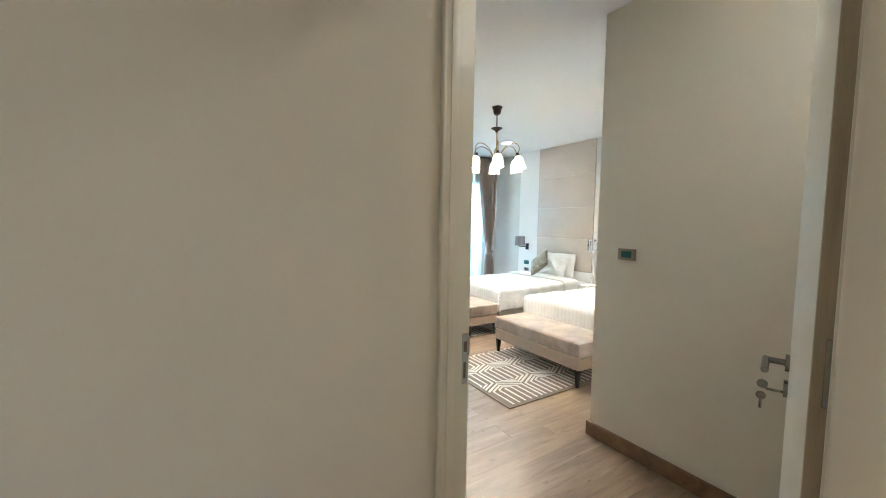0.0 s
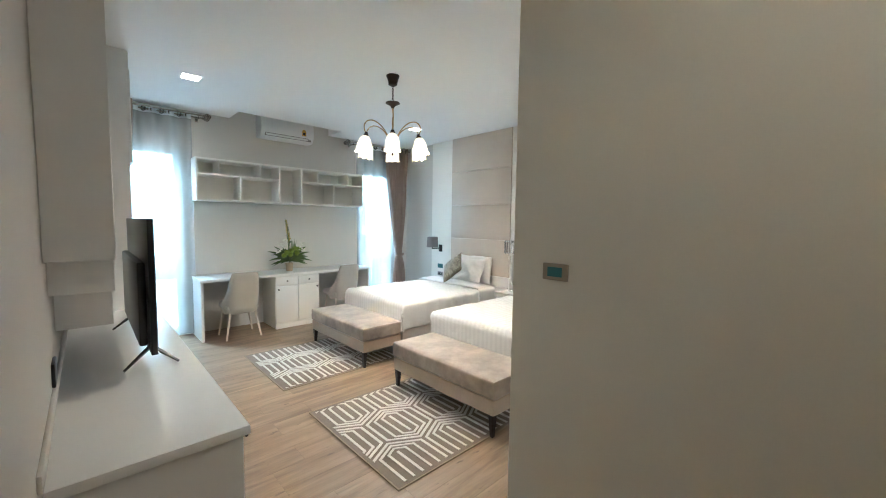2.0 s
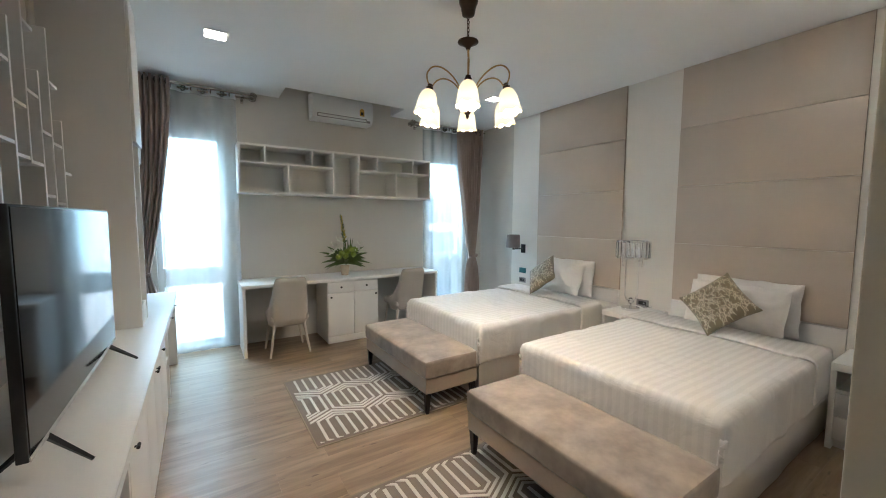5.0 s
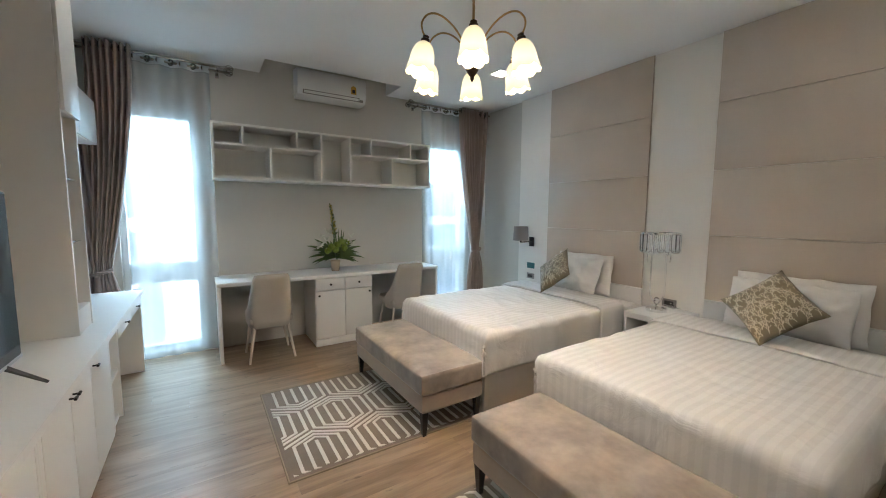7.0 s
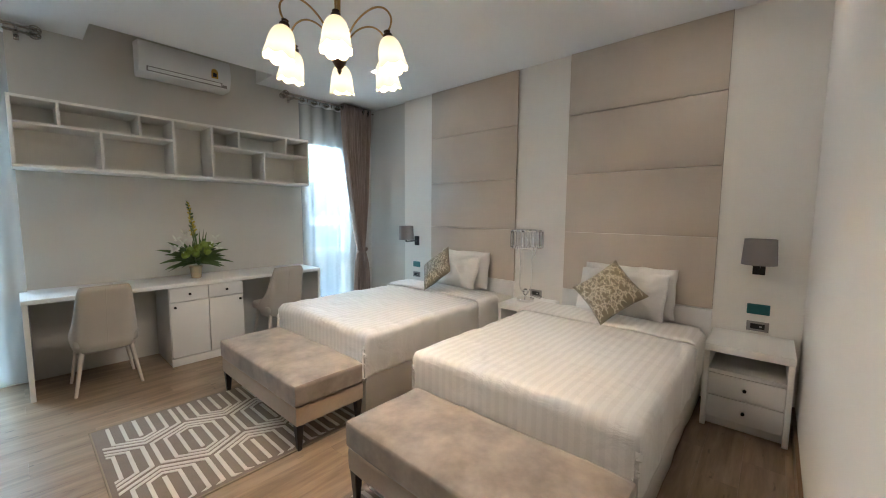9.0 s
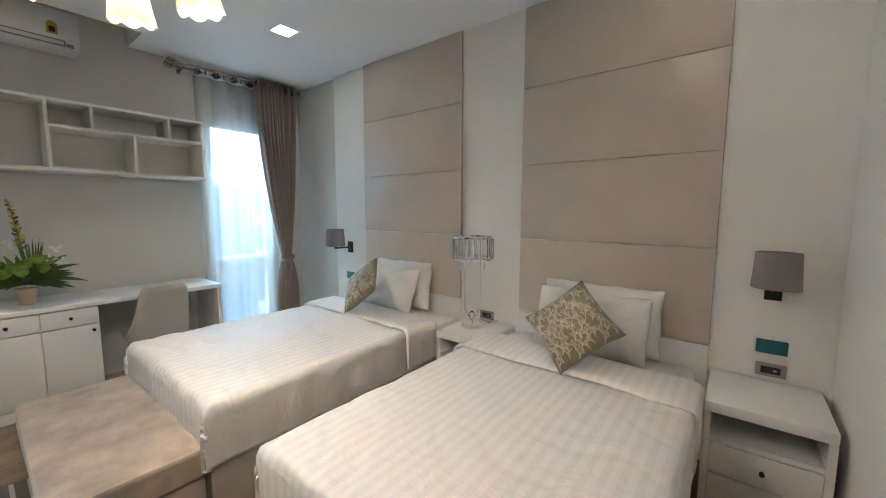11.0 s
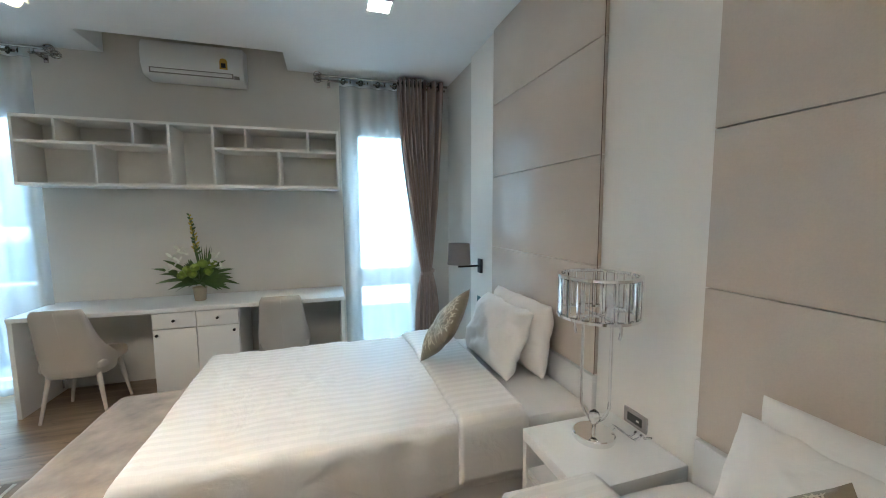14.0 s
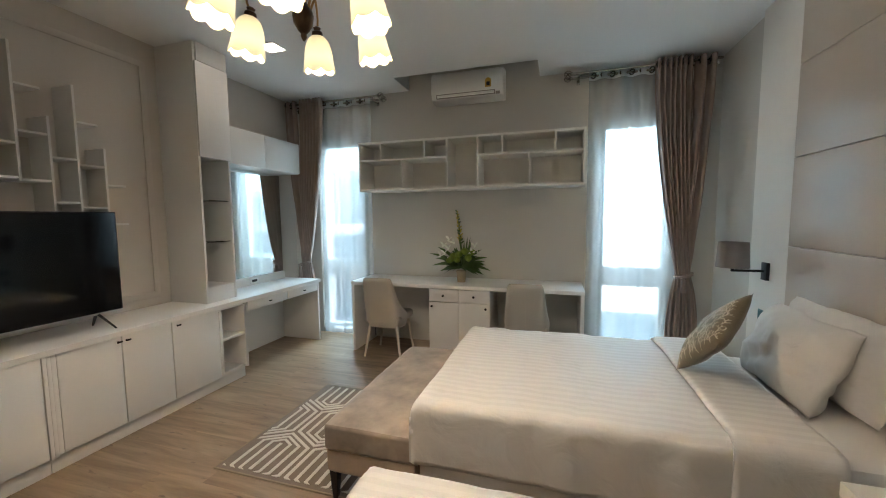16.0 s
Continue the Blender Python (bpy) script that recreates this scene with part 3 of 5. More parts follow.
def pillows(yc, seed, dy=0.0, turn=0.0, wide=0.355, shift=0.0):
    # local x up the pillow, local y across the bed, local z out towards the foot
    def lean(x, y, z, tilt, turn=0, spin=0):
        return Matrix.Translation((x, y, z)) @ Matrix.Rotation(radians(turn), 4, "Z") @ Matrix.Rotation(radians(-90 - tilt), 4, "Y") @ Matrix.Rotation(radians(spin), 4, "Z")
    pillow("pillow", 0.205, wide, 0.115, lean(5.398, yc - 0.02, 0.79, -7), PILLOW_COTTON, "plump white cotton pillow leaning against the headboard", "pillow", "white bed pillows", seed, 0.03, 0.014)
    pillow("pillow", 0.205, wide - 0.01 - 0.4 * shift, 0.118, lean(5.262, yc - 0.03 + dy + shift, 0.765, -24), PILLOW_COTTON, "plump white cotton pillow leaning on another pillow", "pillow", "white bed pillows", seed + 1, 0.03, 0.014)
    cushion = pillow("cushion", 0.19, 0.19, 0.065, lean(4.905, yc + dy - 0.025, 0.850, -34, turn, 46), CORAL_GROUND, "olive-gold cushion with a pale coral pattern, stood on its corner", "cushion", "patterned cushions", seed + 2, 0.08, 0.006)
    place = cushion.matrix_world.copy()
    cushion.matrix_world = Matrix.Identity(4)
    bpy.context.view_layer.update()
    coral_figure(cushion, 0.19, seed)
    cushion.matrix_world = place


pillows(2.86, 1, 0.0, 0, 0.36, 0.03)
pillows(4.60, 5, -0.02, -17, 0.34, 0.055)


def bench(y0, y1, x0):
    x1 = x0 + 0.50
    b = thing("bed_end_bench", ((x0 + x1) / 2, (y0 + y1) / 2, 0), "upholstered bench in taupe velvet at the foot of a bed", "bench", "bed-end benches")
    part("seat_cushion", soft_box((x0, y0, 0.278), (x1, y1, 0.420), 0.022, 14, 0.004, 3, 2, 0.012), VELVET, b, "thick taupe crushed-velvet cushion")
    part("seat_frame", soft_box((x0 + 0.008, y0 + 0.008, 0.160), (x1 - 0.008, y1 - 0.008, 0.282), 0.016, 10, 0.002, 3, 3), VELVET_BASE, b, "beige velvet-covered frame")
    for x in (x0 + 0.04, x1 - 0.04):
        for y in (y0 + 0.04, y1 - 0.04):
            bm = bmesh.new()
            made = bmesh.ops.create_cone(bm, cap_ends=True, segments=4, radius1=0.018, radius2=0.033, depth=0.165, matrix=Matrix.Translation((x, y, 0.0825)) @ Matrix.Rotation(radians(45), 4, "Z"))
            bmesh.ops.bevel(bm, geom=bm.edges[:], offset=0.003, segments=1, affect="EDGES")
            part("leg", bm, DARK_WOOD, b, "tapered black-brown wooden leg", 30)
    return b


bench(3.945, 5.15, 3.035)
bench(2.262, 3.44, 3.028)

# ---- desk, wall shelf, air conditioner ----
desk = thing("desk", (3.24, 6.22, 0), "long white built-in desk with two knee spaces", "desk")
part("worktop", boxed((2.022, 5.955, 0.730), (4.398, 6.483, 0.765), 0.003), LACQUER_TOP, desk)
part("side_panel", boxed((2.027, 5.96, 0), (2.057, 6.48, 0.730), 0.002), LACQUER, desk)
part("side_panel", boxed((4.363, 5.96, 0), (4.393, 6.48, 0.730), 0.002), LACQUER, desk)
bm = boxed((2.904, 5.985, 0.0), (3.532, 6.48, 0.727), 0.002)
part("drawer_unit", bm, LACQUER, desk)
part("plinth", boxed((2.900, 5.962, 0.0), (3.536, 5.985, 0.072), 0.002), LACQUER, desk)


def knob(parent, at, r=0.011, normal=(0, -1, 0), mater=BLACK_METAL):
    d = Vector(normal)
    p0 = Vector(at)
    return part("knob", tube(tube(bmesh.new(), [p0, p0 + d * 0.012], r * 0.5, 10), [p0 + d * 0.010, p0 + d * 0.024], r, 12), mater, parent, "small black knob")


for k in range(2):
    xa = 2.906 + k * 0.3125
    dr = part("drawer", boxed((xa + 0.003, 5.965, 0.597), (xa + 0.308, 5.985, 0.722), 0.003), LACQUER, desk)
    knob(dr, (xa + 0.155, 5.965, 0.66))
    do = part("door", boxed((xa + 0.003, 5.965, 0.077), (xa + 0.308, 5.985, 0.590), 0.003), LACQUER, desk)
    knob(do, (xa + (0.035 if k == 0 else 0.275), 5.965, 0.548))

shelf = thing("wall_shelf", (3.22, 6.32, 1.76), "long white wall shelf of open compartments, empty", "shelf")
SX0, SX1, SZ0, SZ1, SY0, SY1 = 2.048, 4.392, 1.735, 2.262, 6.147, 6.483
for z0 in (SZ0, SZ1 - 0.022):
    part("board", boxed((SX0, SY0, z0), (SX1, SY1 - 0.013, z0 + 0.022), 0.002), SHELF_WHITE, shelf)
for x in (SX0, SX1 - 0.022):
    part("side", boxed((x, SY0, SZ0 + 0.022), (x + 0.022, SY1 - 0.013, SZ1 - 0.022), 0.002), SHELF_WHITE, shelf)
part("back_panel", boxed((SX0 + 0.002, SY1 - 0.012, SZ0 + 0.002), (SX1 - 0.002, SY1 - 0.002, SZ1 - 0.002), 0.001, 1), SHELF_WHITE, shelf)
SW = SX1 - SX0
XA, XB = SX0 + SW * 0.425, SX0 + SW * 0.56
ZM = SZ0 + 0.32
for x in (XA, XB):
    part("upright", boxed((x, SY0 + 0.002, SZ0 + 0.022), (x + 0.02, SY1 - 0.013, SZ1 - 0.022), 0.002), SHELF_WHITE, shelf)
part("mid_shelf", boxed((SX0 + 0.022, SY0 + 0.002, ZM), (XA, SY1 - 0.013, ZM + 0.02), 0.002), SHELF_WHITE, shelf)
part("mid_shelf", boxed((XB + 0.02, SY0 + 0.002, ZM), (SX1 - 0.022, SY1 - 0.013, ZM + 0.02), 0.002), SHELF_WHITE, shelf)
for f in (0.112, 0.325, 0.67, 0.885):
    part("upright", boxed((SX0 + SW * f - 0.009, SY0 + 0.003, ZM + 0.02), (SX0 + SW * f + 0.009, SY1 - 0.013, SZ1 - 0.022), 0.002), SHELF_WHITE, shelf)
for f in (0.215, 0.78):
    part("upright", boxed((SX0 + SW * f - 0.009, SY0 + 0.003, SZ0 + 0.022), (SX0 + SW * f + 0.009, SY1 - 0.013, ZM), 0.002), SHELF_WHITE, shelf)

# ---- doorway ----
frame_door = thing("door_frame", (0.9300, 0.6400, 0), "cream painted door lining with narrow architraves", "door frame", "", "structure")
part("jamb", boxed((0.8660, 1.1300, 0), (0.9770, 1.1480, 2.31), 0.003), DOOR_PAINT, frame_door)
part("jamb", boxed((0.8550, 0.2360, 0), (0.9770, 0.2540, 2.31), 0.003), DOOR_PAINT, frame_door)
part("head", boxed((0.8550, 0.2360, 2.31), (0.9770, 1.1480, 2.33), 0.003), DOOR_PAINT, frame_door)
part("door_stop", boxed((0.8870, 1.1250, 0), (0.9160, 1.1305, 2.30), 0.002), DOOR_PAINT, frame_door)
part("door_stop", boxed((0.8950, 0.2540, 0), (0.9350, 0.2600, 2.30), 0.003), DOOR_PAINT, frame_door)
part("architrave", boxed((0.8580, 1.1240, 0), (0.8700, 1.1430, 2.35), 0.004, 3), DOOR_PAINT, frame_door)
part("architrave", boxed((0.8420, 0.1840, 0), (0.8680, 0.2490, 2.35), 0.006, 3), DOOR_PAINT, frame_door)
part("architrave", boxed((0.9720, 1.1400, 0), (0.9810, 1.2150, 2.35), 0.006, 3), DOOR_PAINT, frame_door)
part("architrave", boxed((0.9720, 0.1840, 0), (0.9880, 0.2490, 2.35), 0.006, 3), DOOR_PAINT, frame_door)
# strike plate; two dark boxes stand in for the shade in its mortices
plate = part("strike_plate", boxed((0.9480, 1.1265, 0.940), (0.9700, 1.1302, 1.112), 0.001), STEEL, frame_door, "brushed steel strike plate")
part("lip", boxed((0.9660, 1.1265, 1.035), (0.9766, 1.1300, 1.10), 0.001), STEEL, plate)
part("latch_hole", boxed((0.9520, 1.1255, 1.05), (0.9640, 1.1270, 1.085)), GAP, plate)
part("bolt_hole", boxed((0.9520, 1.1255, 0.960), (0.9610, 1.1270, 1.015)), GAP, plate)

RAW_EDGE = mat("bare_wood_edge", (0.50, 0.40, 0.26), 0.7, var=0.2, stretch=(20, 20, 1))
# open door leaf: built shut along +y from the hinge, then swung into the room
SWING = pose(0.966, 0.296, 0, 0, 0, -74.0)
door = thing("door_1", (0, 0, 0), "cream painted bedroom door standing open, key in its lock", "door", "", "structure")
part("leaf", boxed((0.0, 0.006, 0.008), (0.040, 0.836, 2.30), 0.003), DOOR_PAINT, door)
part("edge", boxed((0.001, 0.003, 0.009), (0.039, 0.0058, 2.299), 0.001, 1), RAW_EDGE, door, "bare brown hinge edge")
hp = part("hinge_plate", boxed((0.014, 0.0005, 1.222), (0.040, 0.0028, 1.320), 0.0008, 1), HANDLE_STEEL, door, "steel hinge plate")
for z in (1.236, 1.271, 1.306):
    part("screw", tube(bmesh.new(), [(0.030, 0.0006, z), (0.030, -0.0004, z)], 0.004, 10), STEEL, hp)
for side, s in ((-0.001, -1), (0.041, 1)):
    hd = part("door_handle", tube(tube(tube(bmesh.new(), [(side, 0.797, 1.066), (side + s * 0.010, 0.797, 1.066)], 0.026, 24),
              [(side + s * 0.008, 0.797, 1.066), (side + s * 0.062, 0.797, 1.066)], 0.0095, 14),
              [(side + s * 0.055, 0.807, 1.066), (side + s * 0.055, 0.677, 1.066)], 0.0095, 14), HANDLE_STEEL, door, "brushed steel lever handle")
    ke = part("keyhole_rose", tube(bmesh.new(), [(side, 0.797, 0.986), (side + s * 0.010, 0.797, 0.986)], 0.026, 24), HANDLE_STEEL, door)
    if s < 0:
        bm = boxed((-0.052, 0.7955, 0.969), (-0.008, 0.7985, 0.977), 0.001)
        tube(bm, [(-0.060, 0.7957, 0.986), (-0.060, 0.7983, 0.986)], 0.014, 18)
        part("key", bm, HANDLE_STEEL, door, "steel key in the lock")
        bm = boxed((-0.066, 0.7955, 0.906), (-0.058, 0.7985, 0.940), 0.001)
        tube(bm, [(-0.062, 0.7957, 0.948), (-0.062, 0.7983, 0.948)], 0.013, 18)
        part("key", bm, HANDLE_STEEL, door, "spare steel key hanging on a ring")
door.matrix_world = SWING

# light switch by the entry
sw = thing("light_switch", (ENTRY_X, 1.534, 1.296), "grey metal switch plate with a teal display", "light switch")
part("plate", boxed((ENTRY_X - 0.014, 1.475, 1.260), (ENTRY_X + 0.0005, 1.592, 1.332), 0.004, 3), mat("champagne_metal", (0.36, 0.30, 0.22), 0.35, metal=0.7, var=0.06, fine=90), sw)
part("display", boxed((ENTRY_X - 0.016, 1.499, 1.276), (ENTRY_X - 0.0135, 1.567, 1.317), 0.001), TEAL, sw, "teal display")

# ---- television wall ----
FX, CT = 1.452, 0.733     # cabinet fronts, top of the counter
counter = thing("counter_top", (1.28, 4.08, CT), "long white laminate counter on the built-in cabinets", "counter")
part("slab", boxed((LEFT_X + 0.001, 2.185, CT - 0.035), (FX + 0.0165, 6.20, CT), 0.002), LACQUER_TOP, counter)
part("front_edge", boxed((FX + 0.0167, 2.185, CT - 0.035), (FX + 0.0187, 6.20, CT - 0.0008), 0.0006, 1), LACQUER, counter)


def pull(parent, at):
    p0 = Vector(at)
    bm = tube(bmesh.new(), [p0, p0 + Vector((0.022, 0, 0))], 0.004, 8)
    tube(bm, [p0 + Vector((0.022, -0.014, 0)), p0 + Vector((0.022, 0.014, 0))], 0.006, 8)
    return part("handle", bm, BLACK_METAL, parent, "small black bar handle")


def base_unit(y0, y1, doors, openings, label):
    """A cabinet carcass with plinth; doors as (y0, y1, handle y), openings as (y0, y1)."""
    u = thing("base_cabinet", (1.3, (y0 + y1) / 2, 0), label, "cabinet", "television cabinets")
    part("plinth", boxed((LEFT_X + 0.002, y0 + 0.001, 0), (FX - 0.048, y1 - 0.001, 0.10), 0.002), LACQUER, u)
    part("back", boxed((LEFT_X + 0.002, y0 + 0.018, 0.10), (LEFT_X + 0.02, y1 - 0.018, CT - 0.036)), LACQUER, u)
    part("bottom", boxed((LEFT_X + 0.02, y0 + 0.018, 0.10), (FX - 0.02, y1 - 0.018, 0.12), 0.001), LACQUER, u)
    part("rail", boxed((FX - 0.042, y0 + 0.018, 0.10), (FX - 0.021, y1 - 0.018, 0.13), 0.001), LACQUER, u)
    part("rail", boxed((FX - 0.042, y0 + 0.018, CT - 0.060), (FX - 0.021, y1 - 0.018, CT - 0.036), 0.001), LACQUER, u)
    part("side", boxed((LEFT_X + 0.002, y0, 0.10), (FX - 0.001, y0 + 0.018, CT - 0.036), 0.001), LACQUER, u)
    part("side", boxed((LEFT_X + 0.002, y1 - 0.018, 0.10), (FX - 0.001, y1, CT - 0.036), 0.001), LACQUER, u)
    for a, b, hy in doors:
        d = part("door", boxed((FX - 0.018, a + 0.0025, 0.112), (FX, b - 0.0025, CT - 0.038), 0.002), LACQUER, u)
        pull(d, (FX, hy, 0.664))
    edges = sorted([(a, b) for a, b, _ in doors] + list(openings))
    cuts = [(y0 + 0.018, edges[0][0])] + [(p[1], q[0]) for p, q in zip(edges, edges[1:])] + [(edges[-1][1], y1 - 0.018)]
    for a, b in cuts:
        if b - a > 0.008:
            part("stile", boxed((FX - 0.018, a, 0.112), (FX - 0.001, b, CT - 0.037), 0.001), LACQUER, u)
    for a, b in openings:
        part("divider", boxed((LEFT_X + 0.02, a, 0.12), (FX - 0.001, a + 0.025, CT - 0.060), 0.001), LACQUER, u)
        part("divider", boxed((LEFT_X + 0.02, b - 0.025, 0.12), (FX - 0.001, b, CT - 0.060), 0.001), LACQUER, u)
        part("shelf", boxed((LEFT_X + 0.02, a + 0.025, 0.405), (FX - 0.006, b - 0.025, 0.427), 0.001), LACQUER, u)
    return u


base_unit(2.205, 3.690, [(3.240, 3.668, 3.275), (2.570, 2.925, 2.895), (2.223, 2.565, 2.26)], [(2.930, 3.235)], "white built-in cabinet with doors and an open shelf")
base_unit(3.691, 5.095, [(3.732, 4.067, 4.045), (4.070, 4.400, 4.095), (4.403, 4.800, 4.440)], [(4.806, 5.090)], "white built-in cabinet with three doors and an open shelf")

dress = thing("dressing_table", (1.3, 5.65, 0), "white built-in dressing table with two shallow drawers", "dressing table")
part("side_panel", boxed((LEFT_X + 0.002, 6.165, 0), (FX - 0.002, 6.19, CT - 0.036), 0.002), LACQUER, dress)
part("back", boxed((LEFT_X + 0.002, 5.101, 0.0), (LEFT_X + 0.014, 6.165, CT - 0.13)), LACQUER, dress)
part("apron", boxed((LEFT_X + 0.014, 5.101, CT - 0.13), (FX - 0.02, 6.165, CT - 0.115)), LACQUER, dress)
for a, b in ((5.115, 5.64), (5.645, 6.16)):
    d = part("drawer", boxed((FX - 0.02, a, CT - 0.13), (FX, b, CT - 0.042), 0.002), LACQUER, dress)
    pull(d, (FX, (a + b) / 2, CT - 0.085))
part("upstand", boxed((LEFT_X + 0.002, 5.112, CT), (LEFT_X + 0.075, 6.15, CT + 0.085), 0.002), LACQUER, dress)

mir = thing("wall_mirror", (LEFT_X + 0.04, 5.6, 0.88), "large frameless mirror above the dressing table", "mirror")
part("mirror_backing", boxed((LEFT_X + 0.001, 5.112, CT + 0.087), (LEFT_X + 0.055, 6.14, 1.950)), LACQUER, mir)
part("glass", boxed((LEFT_X + 0.056, 5.115, CT + 0.09), (LEFT_X + 0.062, 6.135, 1.95), 0.002, 1), MIRROR, mir)
over = thing("overhead_cabinet", (1.16, 5.6, 1.96), "white overhead cabinet with two flat doors", "cabinet")
part("carcass", boxed((LEFT_X + 0.001, 5.112, 1.960), (1.233, 6.185, 2.302), 0.002), LACQUER, over)
for a, b in ((5.114, 5.647), (5.651, 6.184)):
    part("door", boxed((1.233, a, 1.962), (1.250, b, 2.300), 0.002), LACQUER, over)
sk = thing("wall_socket", (1.02, 5.655, CT + 0.01), "small white socket with a dark face on the dressing table", "socket")
part("plate", boxed((LEFT_X + 0.076, 5.600, CT + 0.020), (LEFT_X + 0.088, 5.715, CT + 0.075), 0.003), PLASTIC, sk)
part("face", boxed((LEFT_X + 0.087, 5.622, CT + 0.034), (LEFT_X + 0.0905, 5.693, CT + 0.061), 0.002), BLACK_PLASTIC, sk)

TY0, TY1, TF = 4.800, 5.110, 1.340
tower = thing("tall_cabinet", (1.21, 4.95, CT), "tall white cabinet with open glass shelves below a door", "cabinet")
part("side", boxed((LEFT_X + 0.001, TY0, CT), (TF, TY0 + 0.02, CEIL - 0.002), 0.002), LACQUER, tower)
part("side", boxed((LEFT_X + 0.001, TY1 - 0.02, CT), (TF, TY1, CEIL - 0.002), 0.002), LACQUER, tower)
part("back", boxed((LEFT_X + 0.001, TY0 + 0.02, CT), (LEFT_X + 0.015, TY1 - 0.02, 1.955)), LACQUER, tower)
part("base_rail", boxed((LEFT_X + 0.015, TY0 + 0.02, CT), (TF - 0.004, TY1 - 0.02, 0.868), 0.002), LACQUER, tower)
part("upper_box", boxed((LEFT_X + 0.001, TY0 + 0.021, 1.965), (TF - 0.002, TY1 - 0.021, 2.715), 0.002), LACQUER, tower)
part("door", boxed((TF + 0.001, TY0 + 0.002, 1.957), (TF + 0.020, TY1 - 0.002, 2.716), 0.002), LACQUER, tower)
part("filler", boxed((TF - 0.012, TY0 + 0.021, 2.720), (TF + 0.016, TY1 - 0.002, CEIL - 0.002), 0.002), LACQUER, tower)
for z in (1.600, 1.245):
    part("glass_shelf", boxed((LEFT_X + 0.016, TY0 + 0.021, z), (TF - 0.02, TY1 - 0.021, z + 0.008), 0.001), GREENGLASS, tower, "clear glass shelf")

# wall moulding round the television recess
bm = bmesh.new()
MX = LEFT_X + 0.012
for lo, hi in (((LEFT_X, 4.66, 0.83), (MX, 4.71, 2.70)), ((LEFT_X, 2.05, 2.66), (MX, 4.71, 2.71)), ((LEFT_X, 2.05, 0.80), (MX, 4.71, 0.85))):
    box(bm, lo, hi, 0.005)
structure("trim", bm, TAUPE_WALL, "flat taupe wall moulding round the television recess", "trim")

# branching display shelf
tree = thing("branch_shelf", (1.12, 3.4, 1.0), "white wall shelf of staggered uprights and short boards, empty", "shelf")
TX0, TX1 = LEFT_X + 0.002, 1.130
UPS = ((2.58, 1.34, 2.78), (2.73, 1.20, 2.12), (2.88, 1.30, 2.42), (3.03, 1.00, 2.00), (3.18, 1.32, 2.52), (3.335, 0.98, 2.12),
       (3.485, 1.42, 2.60), (3.645, 1.46, 2.19), (3.79, 1.68, 2.48), (3.94, 1.50, 2.09), (4.08, 1.50, 2.32), (4.235, 1.38, 1.94))
for y, z0, z1 in UPS:
    y += 0.024
    part("upright", boxed((TX0, y - 0.007, z0), (TX1, y + 0.007, z1), 0.0015, 1), LACQUER, tree)
BOARDS = ((2.58, 2.73, 2.05), (2.58, 2.73, 1.42), (2.73, 2.88, 1.90), (2.73, 2.88, 1.32), (2.88, 3.03, 1.95), (2.88, 3.03, 1.36), (3.03, 3.18, 1.85), (3.03, 3.18, 1.45),
          (3.18, 3.335, 2.02), (3.18, 3.335, 1.50), (3.335, 3.485, 1.90), (3.335, 3.485, 1.46), (3.485, 3.645, 2.03), (3.485, 3.645, 1.74), (3.485, 3.645, 1.46),
          (3.645, 3.79, 1.90), (3.645, 3.79, 1.70), (3.79, 3.94, 1.975), (3.79, 3.94, 1.69), (3.79, 3.925, 2.245), (3.94, 4.08, 1.84), (3.94, 4.08, 1.56),
          (4.08, 4.235, 1.81), (4.08, 4.235, 1.53), (4.08, 4.215, 2.088), (4.235, 4.365, 1.688), (4.235, 4.365, 1.415), (3.35, 3.47, 1.10))
for y0, y1, z in BOARDS:
    y0, y1 = y0 + 0.024, y1 + 0.024
    part("board", boxed((TX0, y0 + 0.008, z - 0.007), (TX1 - 0.002, y1 - 0.008, z + 0.007), 0.0015, 1), LACQUER, tree)

# television on splayed feet
tv = thing("television", (1.45, 3.42, CT), "large flat black television, switched off, on splayed feet", "television")
TVY0, TVY1, TVZ0, TVZ1 = 2.992, 4.196, 0.828, 1.500
part("cabinet", boxed((1.2620, TVY0, TVZ0), (1.2880, TVY1, TVZ1), 0.004, 2), BLACK_PLASTIC, tv)
part("rear_housing", boxed((1.2250, TVY0 + 0.12, TVZ0 + 0.02), (1.2630, TVY1 - 0.12, TVZ1 - 0.22), 0.012, 2), BLACK_PLASTIC, tv)
part("screen", boxed((1.2870, TVY0 + 0.007, TVZ0 + 0.016), (1.2905, TVY1 - 0.007, TVZ1 - 0.007), 0.001, 1), SCREEN, tv, "dark glossy screen")
part("bottom_trim", boxed((1.2880, TVY0 + 0.002, TVZ0 + 0.001), (1.2920, TVY1 - 0.002, TVZ0 + 0.013), 0.001, 1), STEEL, tv)
for y, dy in ((3.14, -0.03), (4.045, 0.04)):
    for xe in (1.388, 1.160):
        bm = bmesh.new()
        p0, p1 = Vector((1.275, y, TVZ0 + 0.012)), Vector((xe, y + dy, CT + 0.006))
        tube(bm, [p0, p0.lerp(p1, 0.5), p1], 0.011, 4, 0.006)
        part("foot", bm, BLACK_PLASTIC, tv, "splayed dark foot", 30)
so = thing("wall_socket", (1.04, 2.75, 0.90), "black wall socket above the cabinet counter", "socket")
part("plate", boxed((LEFT_X + 0.001, 2.70, 0.86), (LEFT_X + 0.012, 2.82, 0.95), 0.003), BLACK_PLASTIC, so)

